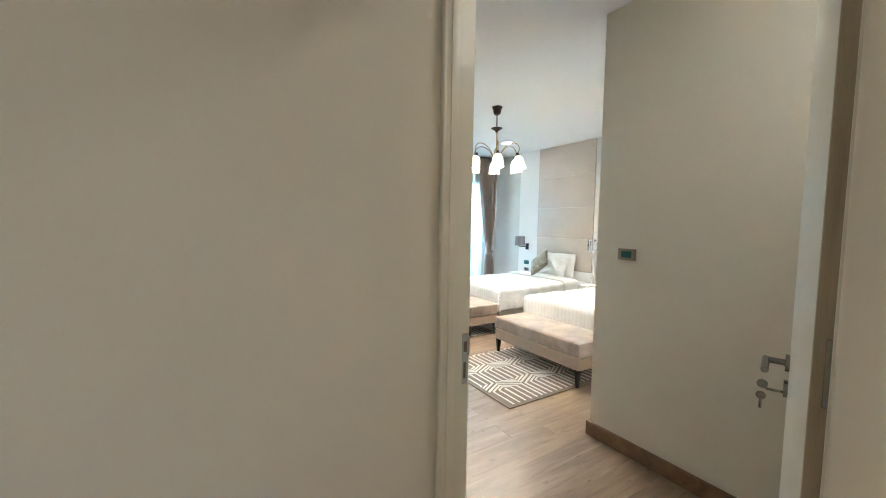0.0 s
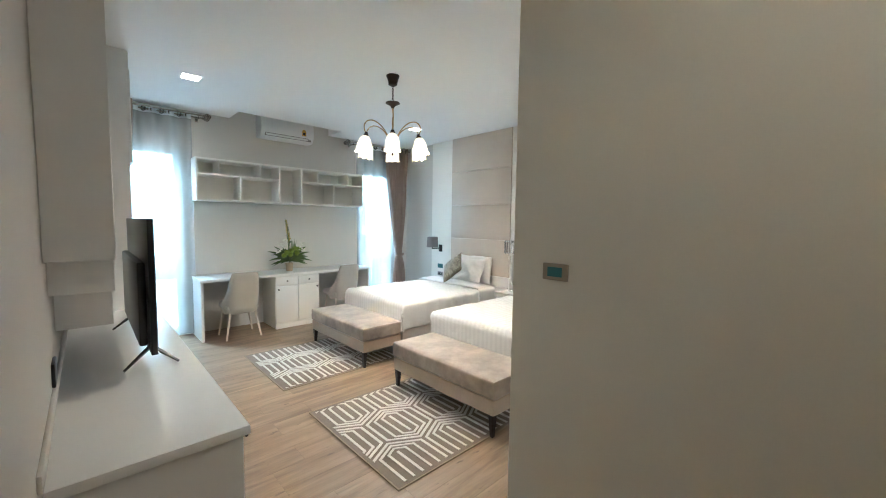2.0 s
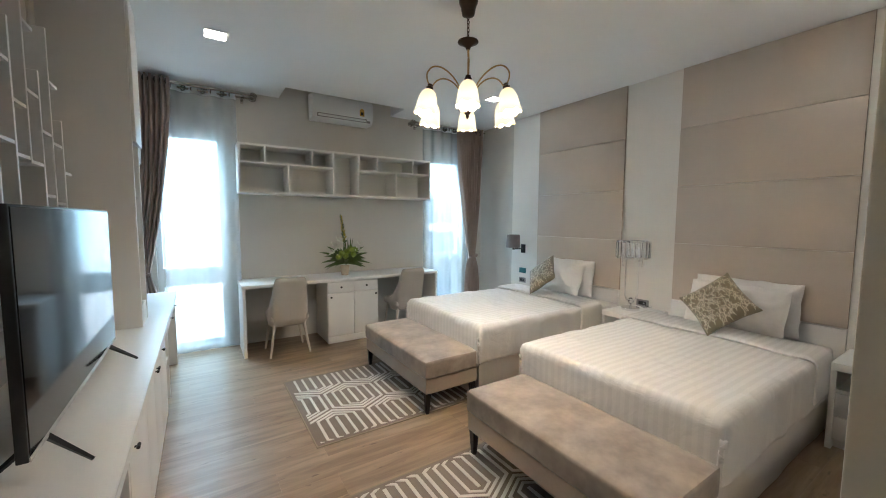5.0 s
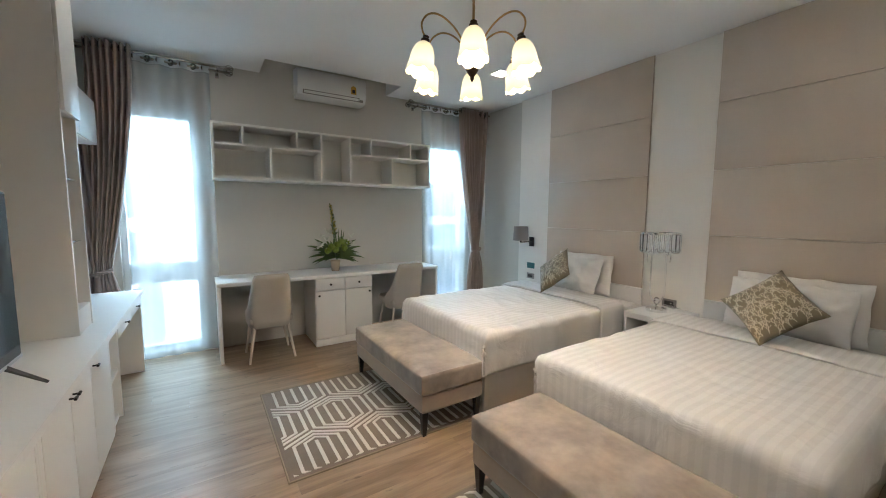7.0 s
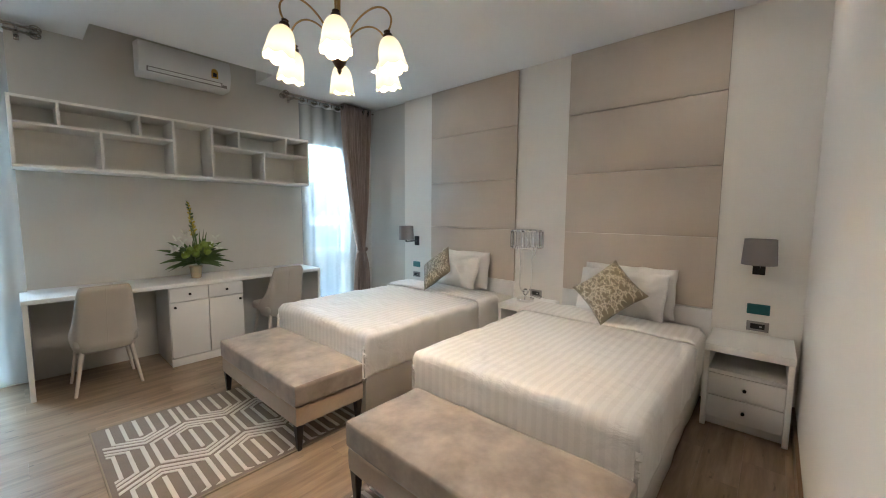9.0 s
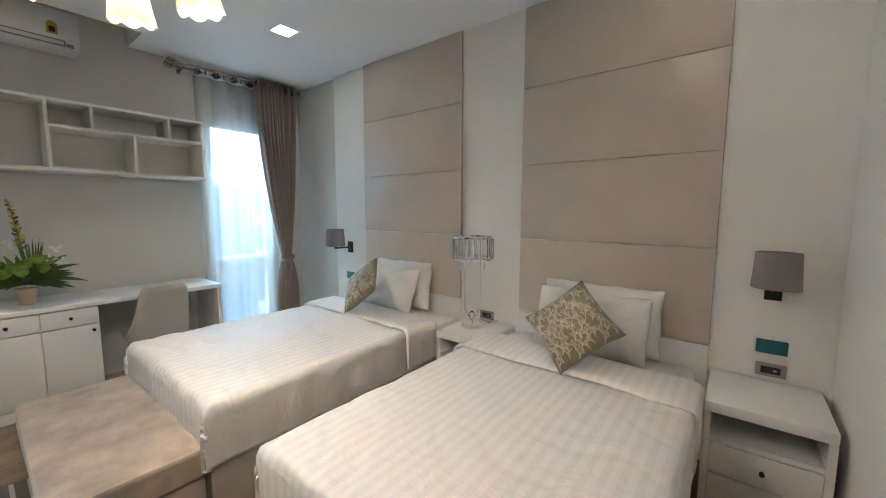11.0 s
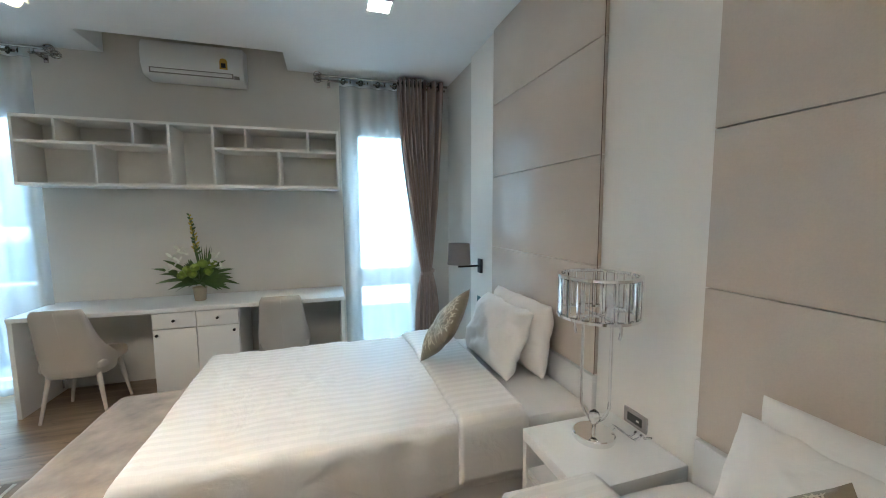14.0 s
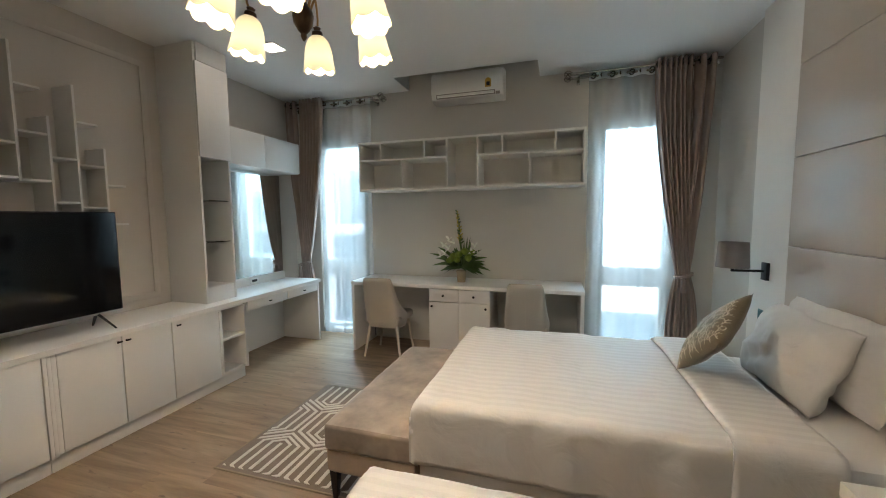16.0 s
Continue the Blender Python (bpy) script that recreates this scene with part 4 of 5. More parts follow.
# ---- nightstands ----
def nightstand(x0, y0, y1, top, label):
    n = thing("nightstand", ((x0 + HEAD_X) / 2, (y0 + y1) / 2, 0), label, "nightstand", "nightstands")
    x1 = HEAD_X - 0.004
    part("top", boxed((x0, y0, top - 0.05), (x1, y1, top), 0.003), LACQUER_TOP, n)
    part("side", boxed((x0 + 0.002, y0, 0.0), (x1, y0 + 0.03, top - 0.05), 0.002), LACQUER, n)
    part("side", boxed((x0 + 0.002, y1 - 0.03, 0.0), (x1, y1, top - 0.05), 0.002), LACQUER, n)
    part("back", boxed((x1 - 0.015, y0 + 0.03, 0.06), (x1, y1 - 0.03, top - 0.05)), LACQUER, n)
    part("plinth", boxed((x0 + 0.06, y0 + 0.031, 0.0), (x1, y1 - 0.031, 0.06)), LACQUER, n)
    part("shelf", boxed((x0 + 0.012, y0 + 0.03, top - 0.19), (x1 - 0.015, y1 - 0.03, top - 0.17)), LACQUER, n)
    h = (top - 0.19 - 0.075) / 2
    for k in range(2):
        z0 = 0.075 + k * h
        d = part("drawer", boxed((x0 + 0.002, y0 + 0.032, z0), (x0 + 0.02, y1 - 0.032, z0 + h - 0.006), 0.002), LACQUER, n)
        knob(d, (x0 + 0.002, (y0 + y1) / 2, z0 + h / 2), 0.010, (-1, 0, 0))
    return n


nightstand(5.050, 1.795, 2.245, 0.568, "white nightstand with an open slot over two drawers")
nightstand(5.050, 3.480, 3.885, 0.570, "white nightstand between the beds, open slot above drawers")


def socket(y, z, w=0.125, h=0.07, face=BLACK_PLASTIC, label="grey metal double socket on the wall"):
    s = thing("wall_socket", (HEAD_X, y, z), label, "socket", "bedside sockets")
    part("plate", boxed((HEAD_X - 0.011, y - w / 2, z - h / 2), (HEAD_X - 0.0005, y + w / 2, z + h / 2), 0.003, 2), PLASTIC_GREY, s)
    part("face", boxed((HEAD_X - 0.0125, y - w * 0.32, z - h * 0.27), (HEAD_X - 0.0105, y + w * 0.32, z + h * 0.27), 0.001, 1), face, s)
    part("screw", boxed((HEAD_X - 0.0130, y - w * 0.2, z - 0.004), (HEAD_X - 0.0122, y - w * 0.08, z + 0.004)), STEEL, s)


socket(3.733, 0.612)
socket(1.992, 0.625)
socket(5.466, 0.614)
for y in (1.995, 5.466):
    t = thing("switch_plate", (HEAD_X, y, 0.75), "teal bedside switch plate", "light switch", "bedside switches")
    part("plate", boxed((HEAD_X - 0.010, y - 0.064, 0.712), (HEAD_X - 0.0005, y + 0.064, 0.786), 0.004, 2), TEAL, t)
    part("rocker", boxed((HEAD_X - 0.012, y - 0.055, 0.72), (HEAD_X - 0.0095, y + 0.055, 0.778), 0.002, 1), TEAL, t)


def sconce(y, sx):
    s = thing("wall_sconce", (HEAD_X, y, 1.054), "bedside wall lamp with a grey drum shade, unlit", "wall lamp", "bedside wall lamps")
    part("backplate", boxed((HEAD_X - 0.022, y - 0.035, 0.999), (HEAD_X - 0.0005, y + 0.035, 1.119), 0.003, 2), BLACK_METAL, s)
    bm = boxed((sx - 0.002, y - 0.008, 1.052), (HEAD_X - 0.02, y + 0.008, 1.068), 0.002)
    box(bm, (sx - 0.008, y - 0.008, 1.052), (sx + 0.008, y + 0.008, 1.154), 0.002)
    part("arm", bm, BLACK_METAL, s)
    bm = lathe(bmesh.new(), [(0.098, 0.0), (0.088, 0.175), (0.086, 0.175), (0.096, 0.0), (0.098, 0.0)], 40, (sx, y, 1.082), cap=False)
    part("shade", bm, SHADE_GREY, s, "grey cloth drum shade")
    bm = lathe(bmesh.new(), [(0.012, 0.0), (0.012, 0.05), (0.026, 0.07), (0.026, 0.10), (0.010, 0.125)], 16, (sx, y, 1.104))
    part("bulb", bm, PLASTIC, s)


sconce(2.010, 5.385)
sconce(5.456, 5.317)

# crystal table lamp on the middle nightstand
LX, LY, LZ = 5.300, 3.735, 0.570
lamp = thing("table_lamp", (LX, LY, LZ), "chrome table lamp with a drum of hanging crystal bars", "table lamp")
part("base", lathe(bmesh.new(), [(0.082, 0.0), (0.084, 0.004), (0.084, 0.022), (0.080, 0.026), (0.01, 0.027)], 40, (LX, LY, LZ)), CHROME, lamp)
ACROSS = Vector((-0.6, 0.8, 0.0))
for s in (-1, 1):
    pts = [Vector((LX, LY, LZ + 0.07 + 0.42 * f)) + ACROSS * s * (0.010 + 0.046 * min(1, f * 6) ** 0.6) for f in np.linspace(0, 1, 17)]
    part("stem", tube(bmesh.new(), pts, 0.0065, 10), CRYSTAL if s < 0 else CHROME, lamp, "slender upright")
    hook = [Vector((LX, LY, LZ + 0.49 + 0.024 * math.sin(2 * a) - 0.020 * (1 - math.cos(a)))) + ACROSS * s * (0.056 + 0.034 * math.sin(a)) for a in np.linspace(0, 2.2, 10)]
    part("scroll", tube(bmesh.new(), hook, 0.006, 8), CHROME, lamp)
part("finial", lathe(bmesh.new(), [(0.010, 0.0), (0.006, 0.03), (0.020, 0.045), (0.026, 0.062), (0.018, 0.085), (0.006, 0.095)], 16, (LX, LY, LZ + 0.025)), CRYSTAL, lamp, "crystal knop")
bm = bmesh.new()
arch = [Vector((LX, LY, LZ + 0.49 + 0.03 * math.sin(a))) + ACROSS * 0.056 * math.cos(a) for a in np.linspace(0, math.pi, 12)]
tube(bm, arch, 0.006, 8)
part("arch", bm, CHROME, lamp)
RS, SH0, SH1 = 0.158, 1.092, 1.264
for z in (SH0, SH1 - 0.012):
    bm = lathe(bmesh.new(), [(RS - 0.012, 0), (RS + 0.004, 0), (RS + 0.004, 0.011), (RS - 0.012, 0.011), (RS - 0.012, 0)], 48, (LX, LY, z), cap=False)
    part("ring", bm, CHROME, lamp, "chrome ring")
bm = bmesh.new()
for a in (0, math.pi / 2):
    tube(bm, [(LX - RS * math.cos(a), LY - RS * math.sin(a), SH0 + 0.006), (LX + RS * math.cos(a), LY + RS * math.sin(a), SH0 + 0.006)], 0.004, 6)
part("spider", bm, CHROME, lamp)
for k in range(22):
    a = 2 * math.pi * k / 22
    bm = boxed((-0.004, -0.0175, SH0 + 0.012), (0.004, 0.0175, SH1 - 0.013), 0.0035, 1)
    bmesh.ops.transform(bm, matrix=Matrix.Translation((LX + (RS - 0.004) * math.cos(a), LY + (RS - 0.004) * math.sin(a), 0)) @ Matrix.Rotation(a, 4, "Z"), verts=bm.verts[:])
    part("crystal_bar", bm, CRYSTAL, lamp, "", 20)
for a in (0.6, 2.7, 4.8):
    part("bulb", lathe(bmesh.new(), [(0.009, 0.0), (0.009, 0.04), (0.013, 0.05), (0.011, 0.075), (0.003, 0.095)], 12, (LX + 0.06 * math.cos(a), LY + 0.06 * math.sin(a), SH0 + 0.01)), PLASTIC, lamp)
bm = bmesh.new()
cord = [(LX + 0.08 + 0.11 * f, LY - 0.02 - 0.10 * f + 0.02 * math.sin(9 * f), LZ + 0.012 + 0.02 * abs(math.sin(7 * f))) for f in np.linspace(0, 1, 20)]
tube(bm, cord, 0.004, 6)
tube(bm, [(p[0] - 0.02, p[1] + 0.01, p[2] + 0.012) for p in cord[4:16]], 0.004, 6)
part("cord", bm, CRYSTAL, lamp, "coiled clear cord")

# ---- chairs at the desk ----
def chair(cx):
    c = thing("dining_chair", (cx, 5.95, 0), "cream upholstered side chair with a curved back, at the desk", "chair", "desk chairs")
    y_back, y_front = 5.765, 6.20
    part("seat", soft_box((cx - 0.195, y_back + 0.03, 0.365), (cx + 0.195, y_front, 0.455), 0.035, 12, 0.002, 4, 4, 0.012), CHAIR_CLOTH, c)
    # wrapped back: straight above, flaring like a skirt round the seat
    def ease(table, z):
        return float(np.interp(z, [q[0] for q in table], [q[1] for q in table]))
    half_at = ((0.36, 0.182), (0.41, 0.198), (0.45, 0.205), (0.50, 0.206), (0.54, 0.202), (0.58, 0.194), (0.66, 0.182), (0.76, 0.170), (0.905, 0.152))
    wing_at = ((0.36, 0.20), (0.45, 0.235), (0.50, 0.215), (0.55, 0.165), (0.60, 0.12), (0.68, 0.082), (0.80, 0.055), (0.905, 0.035))
    bm = bmesh.new()
    nu, nv, th = 40, 26, 0.032
    shells = [[], []]
    for i in range(nu + 1):
        phi = (i / nu * 2 - 1) * math.pi / 2
        sx, cs = math.copysign(abs(math.sin(phi)) ** 0.42, phi), abs(math.cos(phi)) ** 0.8
        for off in (0, 1):
            row = []
            for j in range(nv + 1):
                z = 0.33 + 0.530 * j / nv
                half, wing = ease(half_at, z + 0.035), ease(wing_at, z + 0.035)
                back = y_back - 0.095 * max(0, (z - 0.37) / 0.490) ** 1.3 + 0.03 * max(0, (0.39 - z) / 0.06)
                lean_in = th * off
                edge = 0.010 * (j / nv > 0.97) + 0.004 * (j / nv > 0.93)
                row.append(bm.verts.new((cx + sx * (half - lean_in - edge), back + lean_in + (wing - lean_in) * (1 - cs) + (edge if not off else -edge), z - 0.006 * abs(sx) ** 6)))
            shells[off].append(row)
    a, b = shells
    for i in range(nu):
        for j in range(nv):
            bm.faces.new((a[i][j], a[i + 1][j], a[i + 1][j + 1], a[i][j + 1]))
            bm.faces.new((b[i][j], b[i][j + 1], b[i + 1][j + 1], b[i + 1][j]))
        bm.faces.new((a[i][0], b[i][0], b[i + 1][0], a[i + 1][0]))
        bm.faces.new((a[i][nv], a[i + 1][nv], b[i + 1][nv], b[i][nv]))
    for j in range(nv):
        bm.faces.new((a[0][j], a[0][j + 1], b[0][j + 1], b[0][j]))
        bm.faces.new((a[nu][j], b[nu][j], b[nu][j + 1], a[nu][j + 1]))
    bk = part("backrest", bm, CHAIR_CLOTH, c, "wrapped cream backrest", 65)
    seam = [(cx, y_back - 0.095 * max(0, (z - 0.37) / 0.490) ** 1.3 + 0.0012, z) for z in np.linspace(0.40, 0.840, 14)]
    part("seam", tube(bmesh.new(), seam, 0.0025, 6), CHAIR_CLOTH, bk)
    for sx in (-1, 1):
        for sy, yy in ((-1, y_back + 0.05), (1, y_front - 0.06)):
            top, foot = Vector((cx + sx * 0.140, yy + (0.03 if sy < 0 else 0), 0.39)), Vector((cx + sx * 0.200, yy + sy * 0.02, 0.0))
            part("leg", tube(bmesh.new(), [top, top.lerp(foot, 0.5), foot + Vector((0, 0, 0.012))], 0.018, 12, 0.010), CHAIR_LEG, c, "tapered cream leg")
    return c


chair(2.455)
chair(3.888)

# ---- air conditioner ----
ac = thing("air_conditioner", (3.26, 6.38, 2.65), "white split air conditioner unit with a gold sticker", "air conditioner")
bm = bmesh.new()
prof = [(6.482, 2.96), (6.30, 2.93), (6.275, 2.90), (6.265, 2.80), (6.268, 2.73), (6.30, 2.665), (6.33, 2.650), (6.482, 2.650)]
ends = [[bm.verts.new((x, y, z)) for y, z in prof] for x in (2.88, 3.635)]
for k in range(len(prof)):
    q = (k + 1) % len(prof)
    bm.faces.new((ends[0][k], ends[0][q], ends[1][q], ends[1][k]))
bm.faces.new(ends[0]), bm.faces.new(list(reversed(ends[1])))
bmesh.ops.bevel(bm, geom=[e for e in bm.edges if abs(e.verts[0].co.x - e.verts[1].co.x) < 1e-5], offset=0.006, segments=2, affect="EDGES")
part("housing", bm, PLASTIC, ac, "", 35)
part("louvre", boxed((2.945, 6.272, 2.678), (3.545, 6.292, 2.706), 0.003), PLASTIC, ac, "closed air louvre")
# solid grey strip in place of the shade in the louvre's gap
part("louvre_gap", boxed((2.935, 6.276, 2.672), (3.555, 6.290, 2.714)), PLASTIC_GREY, ac)
GOLD = mat("gold_sticker", (0.55, 0.33, 0.05), 0.4, var=0.1)
part("sticker", tube(boxed((3.455, 6.2625, 2.74), (3.515, 6.2665, 2.80)), [(3.485, 6.2627, 2.80), (3.485, 6.2663, 2.80)], 0.030, 24), GOLD, ac, "gold rating sticker")
part("sticker_mark", boxed((3.468, 6.2605, 2.752), (3.502, 6.2637, 2.790)), BLACK_PLASTIC, ac)
part("display", boxed((3.56, 6.284, 2.672), (3.60, 6.296, 2.70)), PLASTIC_GREY, ac)
for o in ac.children:
    for v in o.data.vertices:
        v.co.x -= 0.025
        v.co.z += 0.010

# ---- plant ----
pot = thing("flower_arrangement", (3.19, 6.205, 0.765), "green and white artificial flower arrangement in a small pot", "plant")
CLAY = mat("cream_pot", (0.48, 0.38, 0.27), 0.6, var=0.12)
LEAF = mat("green_leaf", (0.07, 0.12, 0.03), 0.45, var=0.35, scale=12)
LIME = mat("lime_bloom", (0.17, 0.24, 0.025), 0.6, var=0.3, scale=40)
YELLOW = mat("yellow_spike", (0.45, 0.36, 0.04), 0.6, var=0.3, scale=40)
PETAL = mat("white_petal", (0.72, 0.72, 0.64), 0.5, var=0.05)
PX, PY, PZ = 3.19, 6.205, 0.765
part("pot", lathe(bmesh.new(), [(0.040, 0), (0.043, 0.005), (0.052, 0.10), (0.056, 0.105), (0.056, 0.118), (0.048, 0.118), (0.046, 0.09)], 24, (PX, PY, PZ)), CLAY, pot, "cream pot")


def leaf_blade(bm, base, tip, width, droop, n=7):
    base, tip = Vector(base), Vector(tip)
    d = tip - base
    side = d.cross(Vector((0, -0.75, 0.66)))
    side = (side if side.length > 1e-4 else Vector((1, 0, 0))).normalized()
    rows = []
    for k in range(n + 1):
        f = k / n
        w = width * math.sin(math.pi * min(1, 0.12 + 0.88 * f)) ** 0.8
        c = base + d * f + Vector((0, 0, -droop * f * f + droop * 0.6 * f))
        rows.append([bm.verts.new(c - side * w), bm.verts.new(c + Vector((0, 0, -0.15 * w))), bm.verts.new(c + side * w)])
    for a, b in zip(rows, rows[1:]):
        bm.faces.new((a[0], a[1], b[1], b[0])), bm.faces.new((a[1], a[2], b[2], b[1]))
    return bm


rng = random.Random(4)
for k in range(130):
    a, el, L = rng.uniform(0, 2 * math.pi), rng.uniform(-0.3, 1.2), rng.uniform(0.10, 0.27)
    tipv = Vector((math.cos(a) * math.cos(el), 0.75 * math.sin(a) * math.cos(el), math.sin(el))) * L
    part("leaf", leaf_blade(bmesh.new(), (PX, PY, PZ + 0.15), Vector((PX, PY, PZ + 0.17)) + tipv, rng.uniform(0.009, 0.021), rng.uniform(0.03, 0.10)), LEAF, pot)
for dx, dz in ((-0.33, 0.15), (-0.31, 0.02), (0.29, 0.12), (0.33, -0.02), (-0.24, 0.22), (0.23, 0.20), (-0.27, 0.10), (0.26, 0.05), (-0.20, -0.03), (0.20, -0.04)):
    part("long_leaf", leaf_blade(bmesh.new(), (PX, PY, PZ + 0.17), (PX + dx, PY - 0.06, PZ + 0.19 + dz), 0.019, 0.10), LEAF, pot)
for dx, dy, dz in ((0.0, -0.09, 0.17), (0.055, -0.08, 0.20), (-0.06, -0.08, 0.15), (0.09, -0.06, 0.13), (-0.02, -0.10, 0.12), (0.12, -0.05, 0.19), (-0.10, -0.07, 0.11)):
    bm = bmesh.new()
    bmesh.ops.create_icosphere(bm, subdivisions=2, radius=0.038, matrix=Matrix.Translation((PX + dx, PY + dy, PZ + 0.13 + dz)))
    for v in bm.verts:
        v.co += (v.co - Vector((PX + dx, PY + dy, PZ + 0.13 + dz))) * 0.35 * noise.noise(v.co * 70)
    part("bloom", bm, LIME, pot, "lime green bloom", 20)
for dx, dz, t in ((-0.07, 0.30, 0.4), (-0.12, 0.24, -0.5), (-0.16, 0.19, 0.2), (0.13, 0.20, 0.6), (-0.09, 0.12, 0.9), (-0.20, 0.16, 0.7), (-0.11, 0.33, 0.8), (-0.17, 0.27, 0.1), (0.19, 0.17, 0.5), (0.16, 0.27, 0.2)):
    bm = bmesh.new()
    for q in range(3):
        aa = t * 3 + q * 2.1
        leaf_blade(bm, (PX + dx, PY - 0.07, PZ + 0.12 + dz), (PX + dx + 0.044 * math.cos(aa), PY - 0.10, PZ + 0.13 + dz + 0.036 * math.sin(aa) + 0.01), 0.012, 0.01, 4)
    part("flower", bm, PETAL, pot, "white petals")
bm = bmesh.new()
spine = [(PX + 0.0 - 0.045 * f ** 2, PY, PZ + 0.22 + 0.52 * f) for f in np.linspace(0, 1, 12)]
tube(bm, spine, 0.004, 6, 0.002)
part("stem", bm, LEAF, pot)
for k in range(34):
    f = 0.35 + 0.65 * k / 33
    a = k * 2.4
    c = Vector((PX - 0.045 * f ** 2, PY, PZ + 0.22 + 0.52 * f))
    o = Vector((math.cos(a), math.sin(a), 0.9)) * (0.040 - 0.022 * (k / 33))
    part("floret", leaf_blade(bmesh.new(), c, c + o, 0.011, 0.0, 3), YELLOW if k % 3 else LEAF, pot)
for k in range(10):
    a = k * 1.9
    c = Vector((PX + 0.04 + 0.02 * math.cos(a), PY + 0.02 * math.sin(a), PZ + 0.20))
    part("grass_blade", leaf_blade(bmesh.new(), c, c + Vector((0.05 * math.cos(a), 0.03 * math.sin(a), 0.26 + 0.02 * (k % 3))), 0.006, 0.0, 5), LEAF, pot)

# ---- chandelier ----
CX, CY = 3.201, 3.686
ch = thing("chandelier", (CX, CY, CEIL), "bronze chandelier with six lit scalloped opal glass shades", "chandelier")
part("canopy", lathe(bmesh.new(), [(0.062, 0.0), (0.060, -0.012), (0.050, -0.035), (0.040, -0.085), (0.018, -0.097)], 28, (CX, CY, CEIL)), BRONZE, ch)
bm = bmesh.new()
for k in range(6):
    z = 2.765 - k * 0.024
    pts = [(CX + (0.008 * math.cos(a) if k % 2 else 0), CY + (0 if k % 2 else 0.008 * math.cos(a)), z + 0.017 * math.sin(a)) for a in np.linspace(0, 2 * math.pi, 13)]
    tube(bm, pts, 0.0028, 6)
part("chain", bm, BRONZE, ch)
part("disc", lathe(bmesh.new(), [(0.010, 0.040), (0.030, 0.032), (0.066, 0.022), (0.068, 0.015), (0.045, 0.004), (0.020, -0.012), (0.012, -0.03)], 28, (CX, CY, 2.60)), BRONZE, ch)
part("stem", tube(bmesh.new(), [(CX, CY, 2.60), (CX + 0.006, CY, 2.50), (CX, CY, 2.30)], 0.007, 10), BRASS, ch)
part("hub", lathe(bmesh.new(), [(0.012, 0.14), (0.022, 0.12), (0.034, 0.105), (0.040, 0.085), (0.036, 0.055), (0.020, 0.028), (0.010, 0.018), (0.012, 0.008), (0.004, -0.008)], 20, (CX, CY, 2.135)), BRONZE, ch, "turned bronze finial")


def scallop(i, a, r, z):
    f = i / 11
    s = abs(math.sin(3.5 * a))
    flute = 1 + 0.035 * f * (s - 0.5)
    return r * flute, z - (0.016 * s if i == 11 else 0.008 * s if i == 10 else 0)


for k in range(6):
    a = radians(-126 + 60 * k)
    ux, uy = math.cos(a), math.sin(a)
    R = 0.272
    ctrl = [(0.015, 2.19), (0.036, 2.27), (0.080, 2.350), (0.140, 2.402), (0.205, 2.425), (0.260, 2.412), (0.292, 2.370), (0.290, 2.328), (0.272, 2.298)]
    pts = []
    for i in range(len(ctrl) - 1):
        p0, p1, p2, p3 = (ctrl[max(i - 1, 0)], ctrl[i], ctrl[i + 1], ctrl[min(i + 2, len(ctrl) - 1)])
        for q in range(4):
            t = q / 4
            rr, zz = (0.5 * (2 * p1[c] + (p2[c] - p0[c]) * t + (2 * p0[c] - 5 * p1[c] + 4 * p2[c] - p3[c]) * t * t + (3 * p1[c] - p0[c] - 3 * p2[c] + p3[c]) * t ** 3) for c in (0, 1))
            pts.append((CX + ux * rr, CY + uy * rr, zz))
    pts.append((CX + ux * R, CY + uy * R, 2.298))
    arm = part("arm", tube(bmesh.new(), pts, 0.0048, 8), BRASS, ch, "curved brass arm")
    sx, sy = CX + ux * R, CY + uy * R
    TIP = Matrix.Translation((sx, sy, 2.298)) @ Matrix.Rotation(radians(11), 4, Vector((uy, -ux, 0)))
    bm = lathe(bmesh.new(), [(0.007, 0.012), (0.017, 0.006), (0.013, -0.004), (0.022, -0.010), (0.025, -0.024), (0.022, -0.034)], 18)
    bmesh.ops.transform(bm, matrix=TIP, verts=bm.verts[:])
    part("lamp_holder", bm, BRONZE, arm)
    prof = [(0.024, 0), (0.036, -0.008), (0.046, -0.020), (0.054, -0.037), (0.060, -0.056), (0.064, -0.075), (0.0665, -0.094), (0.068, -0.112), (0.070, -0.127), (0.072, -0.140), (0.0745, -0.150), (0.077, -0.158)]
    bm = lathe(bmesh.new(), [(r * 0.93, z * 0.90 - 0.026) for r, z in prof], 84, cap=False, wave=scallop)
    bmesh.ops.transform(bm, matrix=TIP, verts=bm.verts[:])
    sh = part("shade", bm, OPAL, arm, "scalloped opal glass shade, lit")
    so = sh.modifiers.new("thickness", "SOLIDIFY")
    so.thickness = 0.003
    bd = bpy.data.lights.new("bulb", "POINT")
    bd.energy, bd.color, bd.shadow_soft_size = BULB_W, (1.0, 0.84, 0.64), 0.028
    bl = new("bulb_light", bd)
    bl.location = TIP @ Vector((0, 0, -0.135))

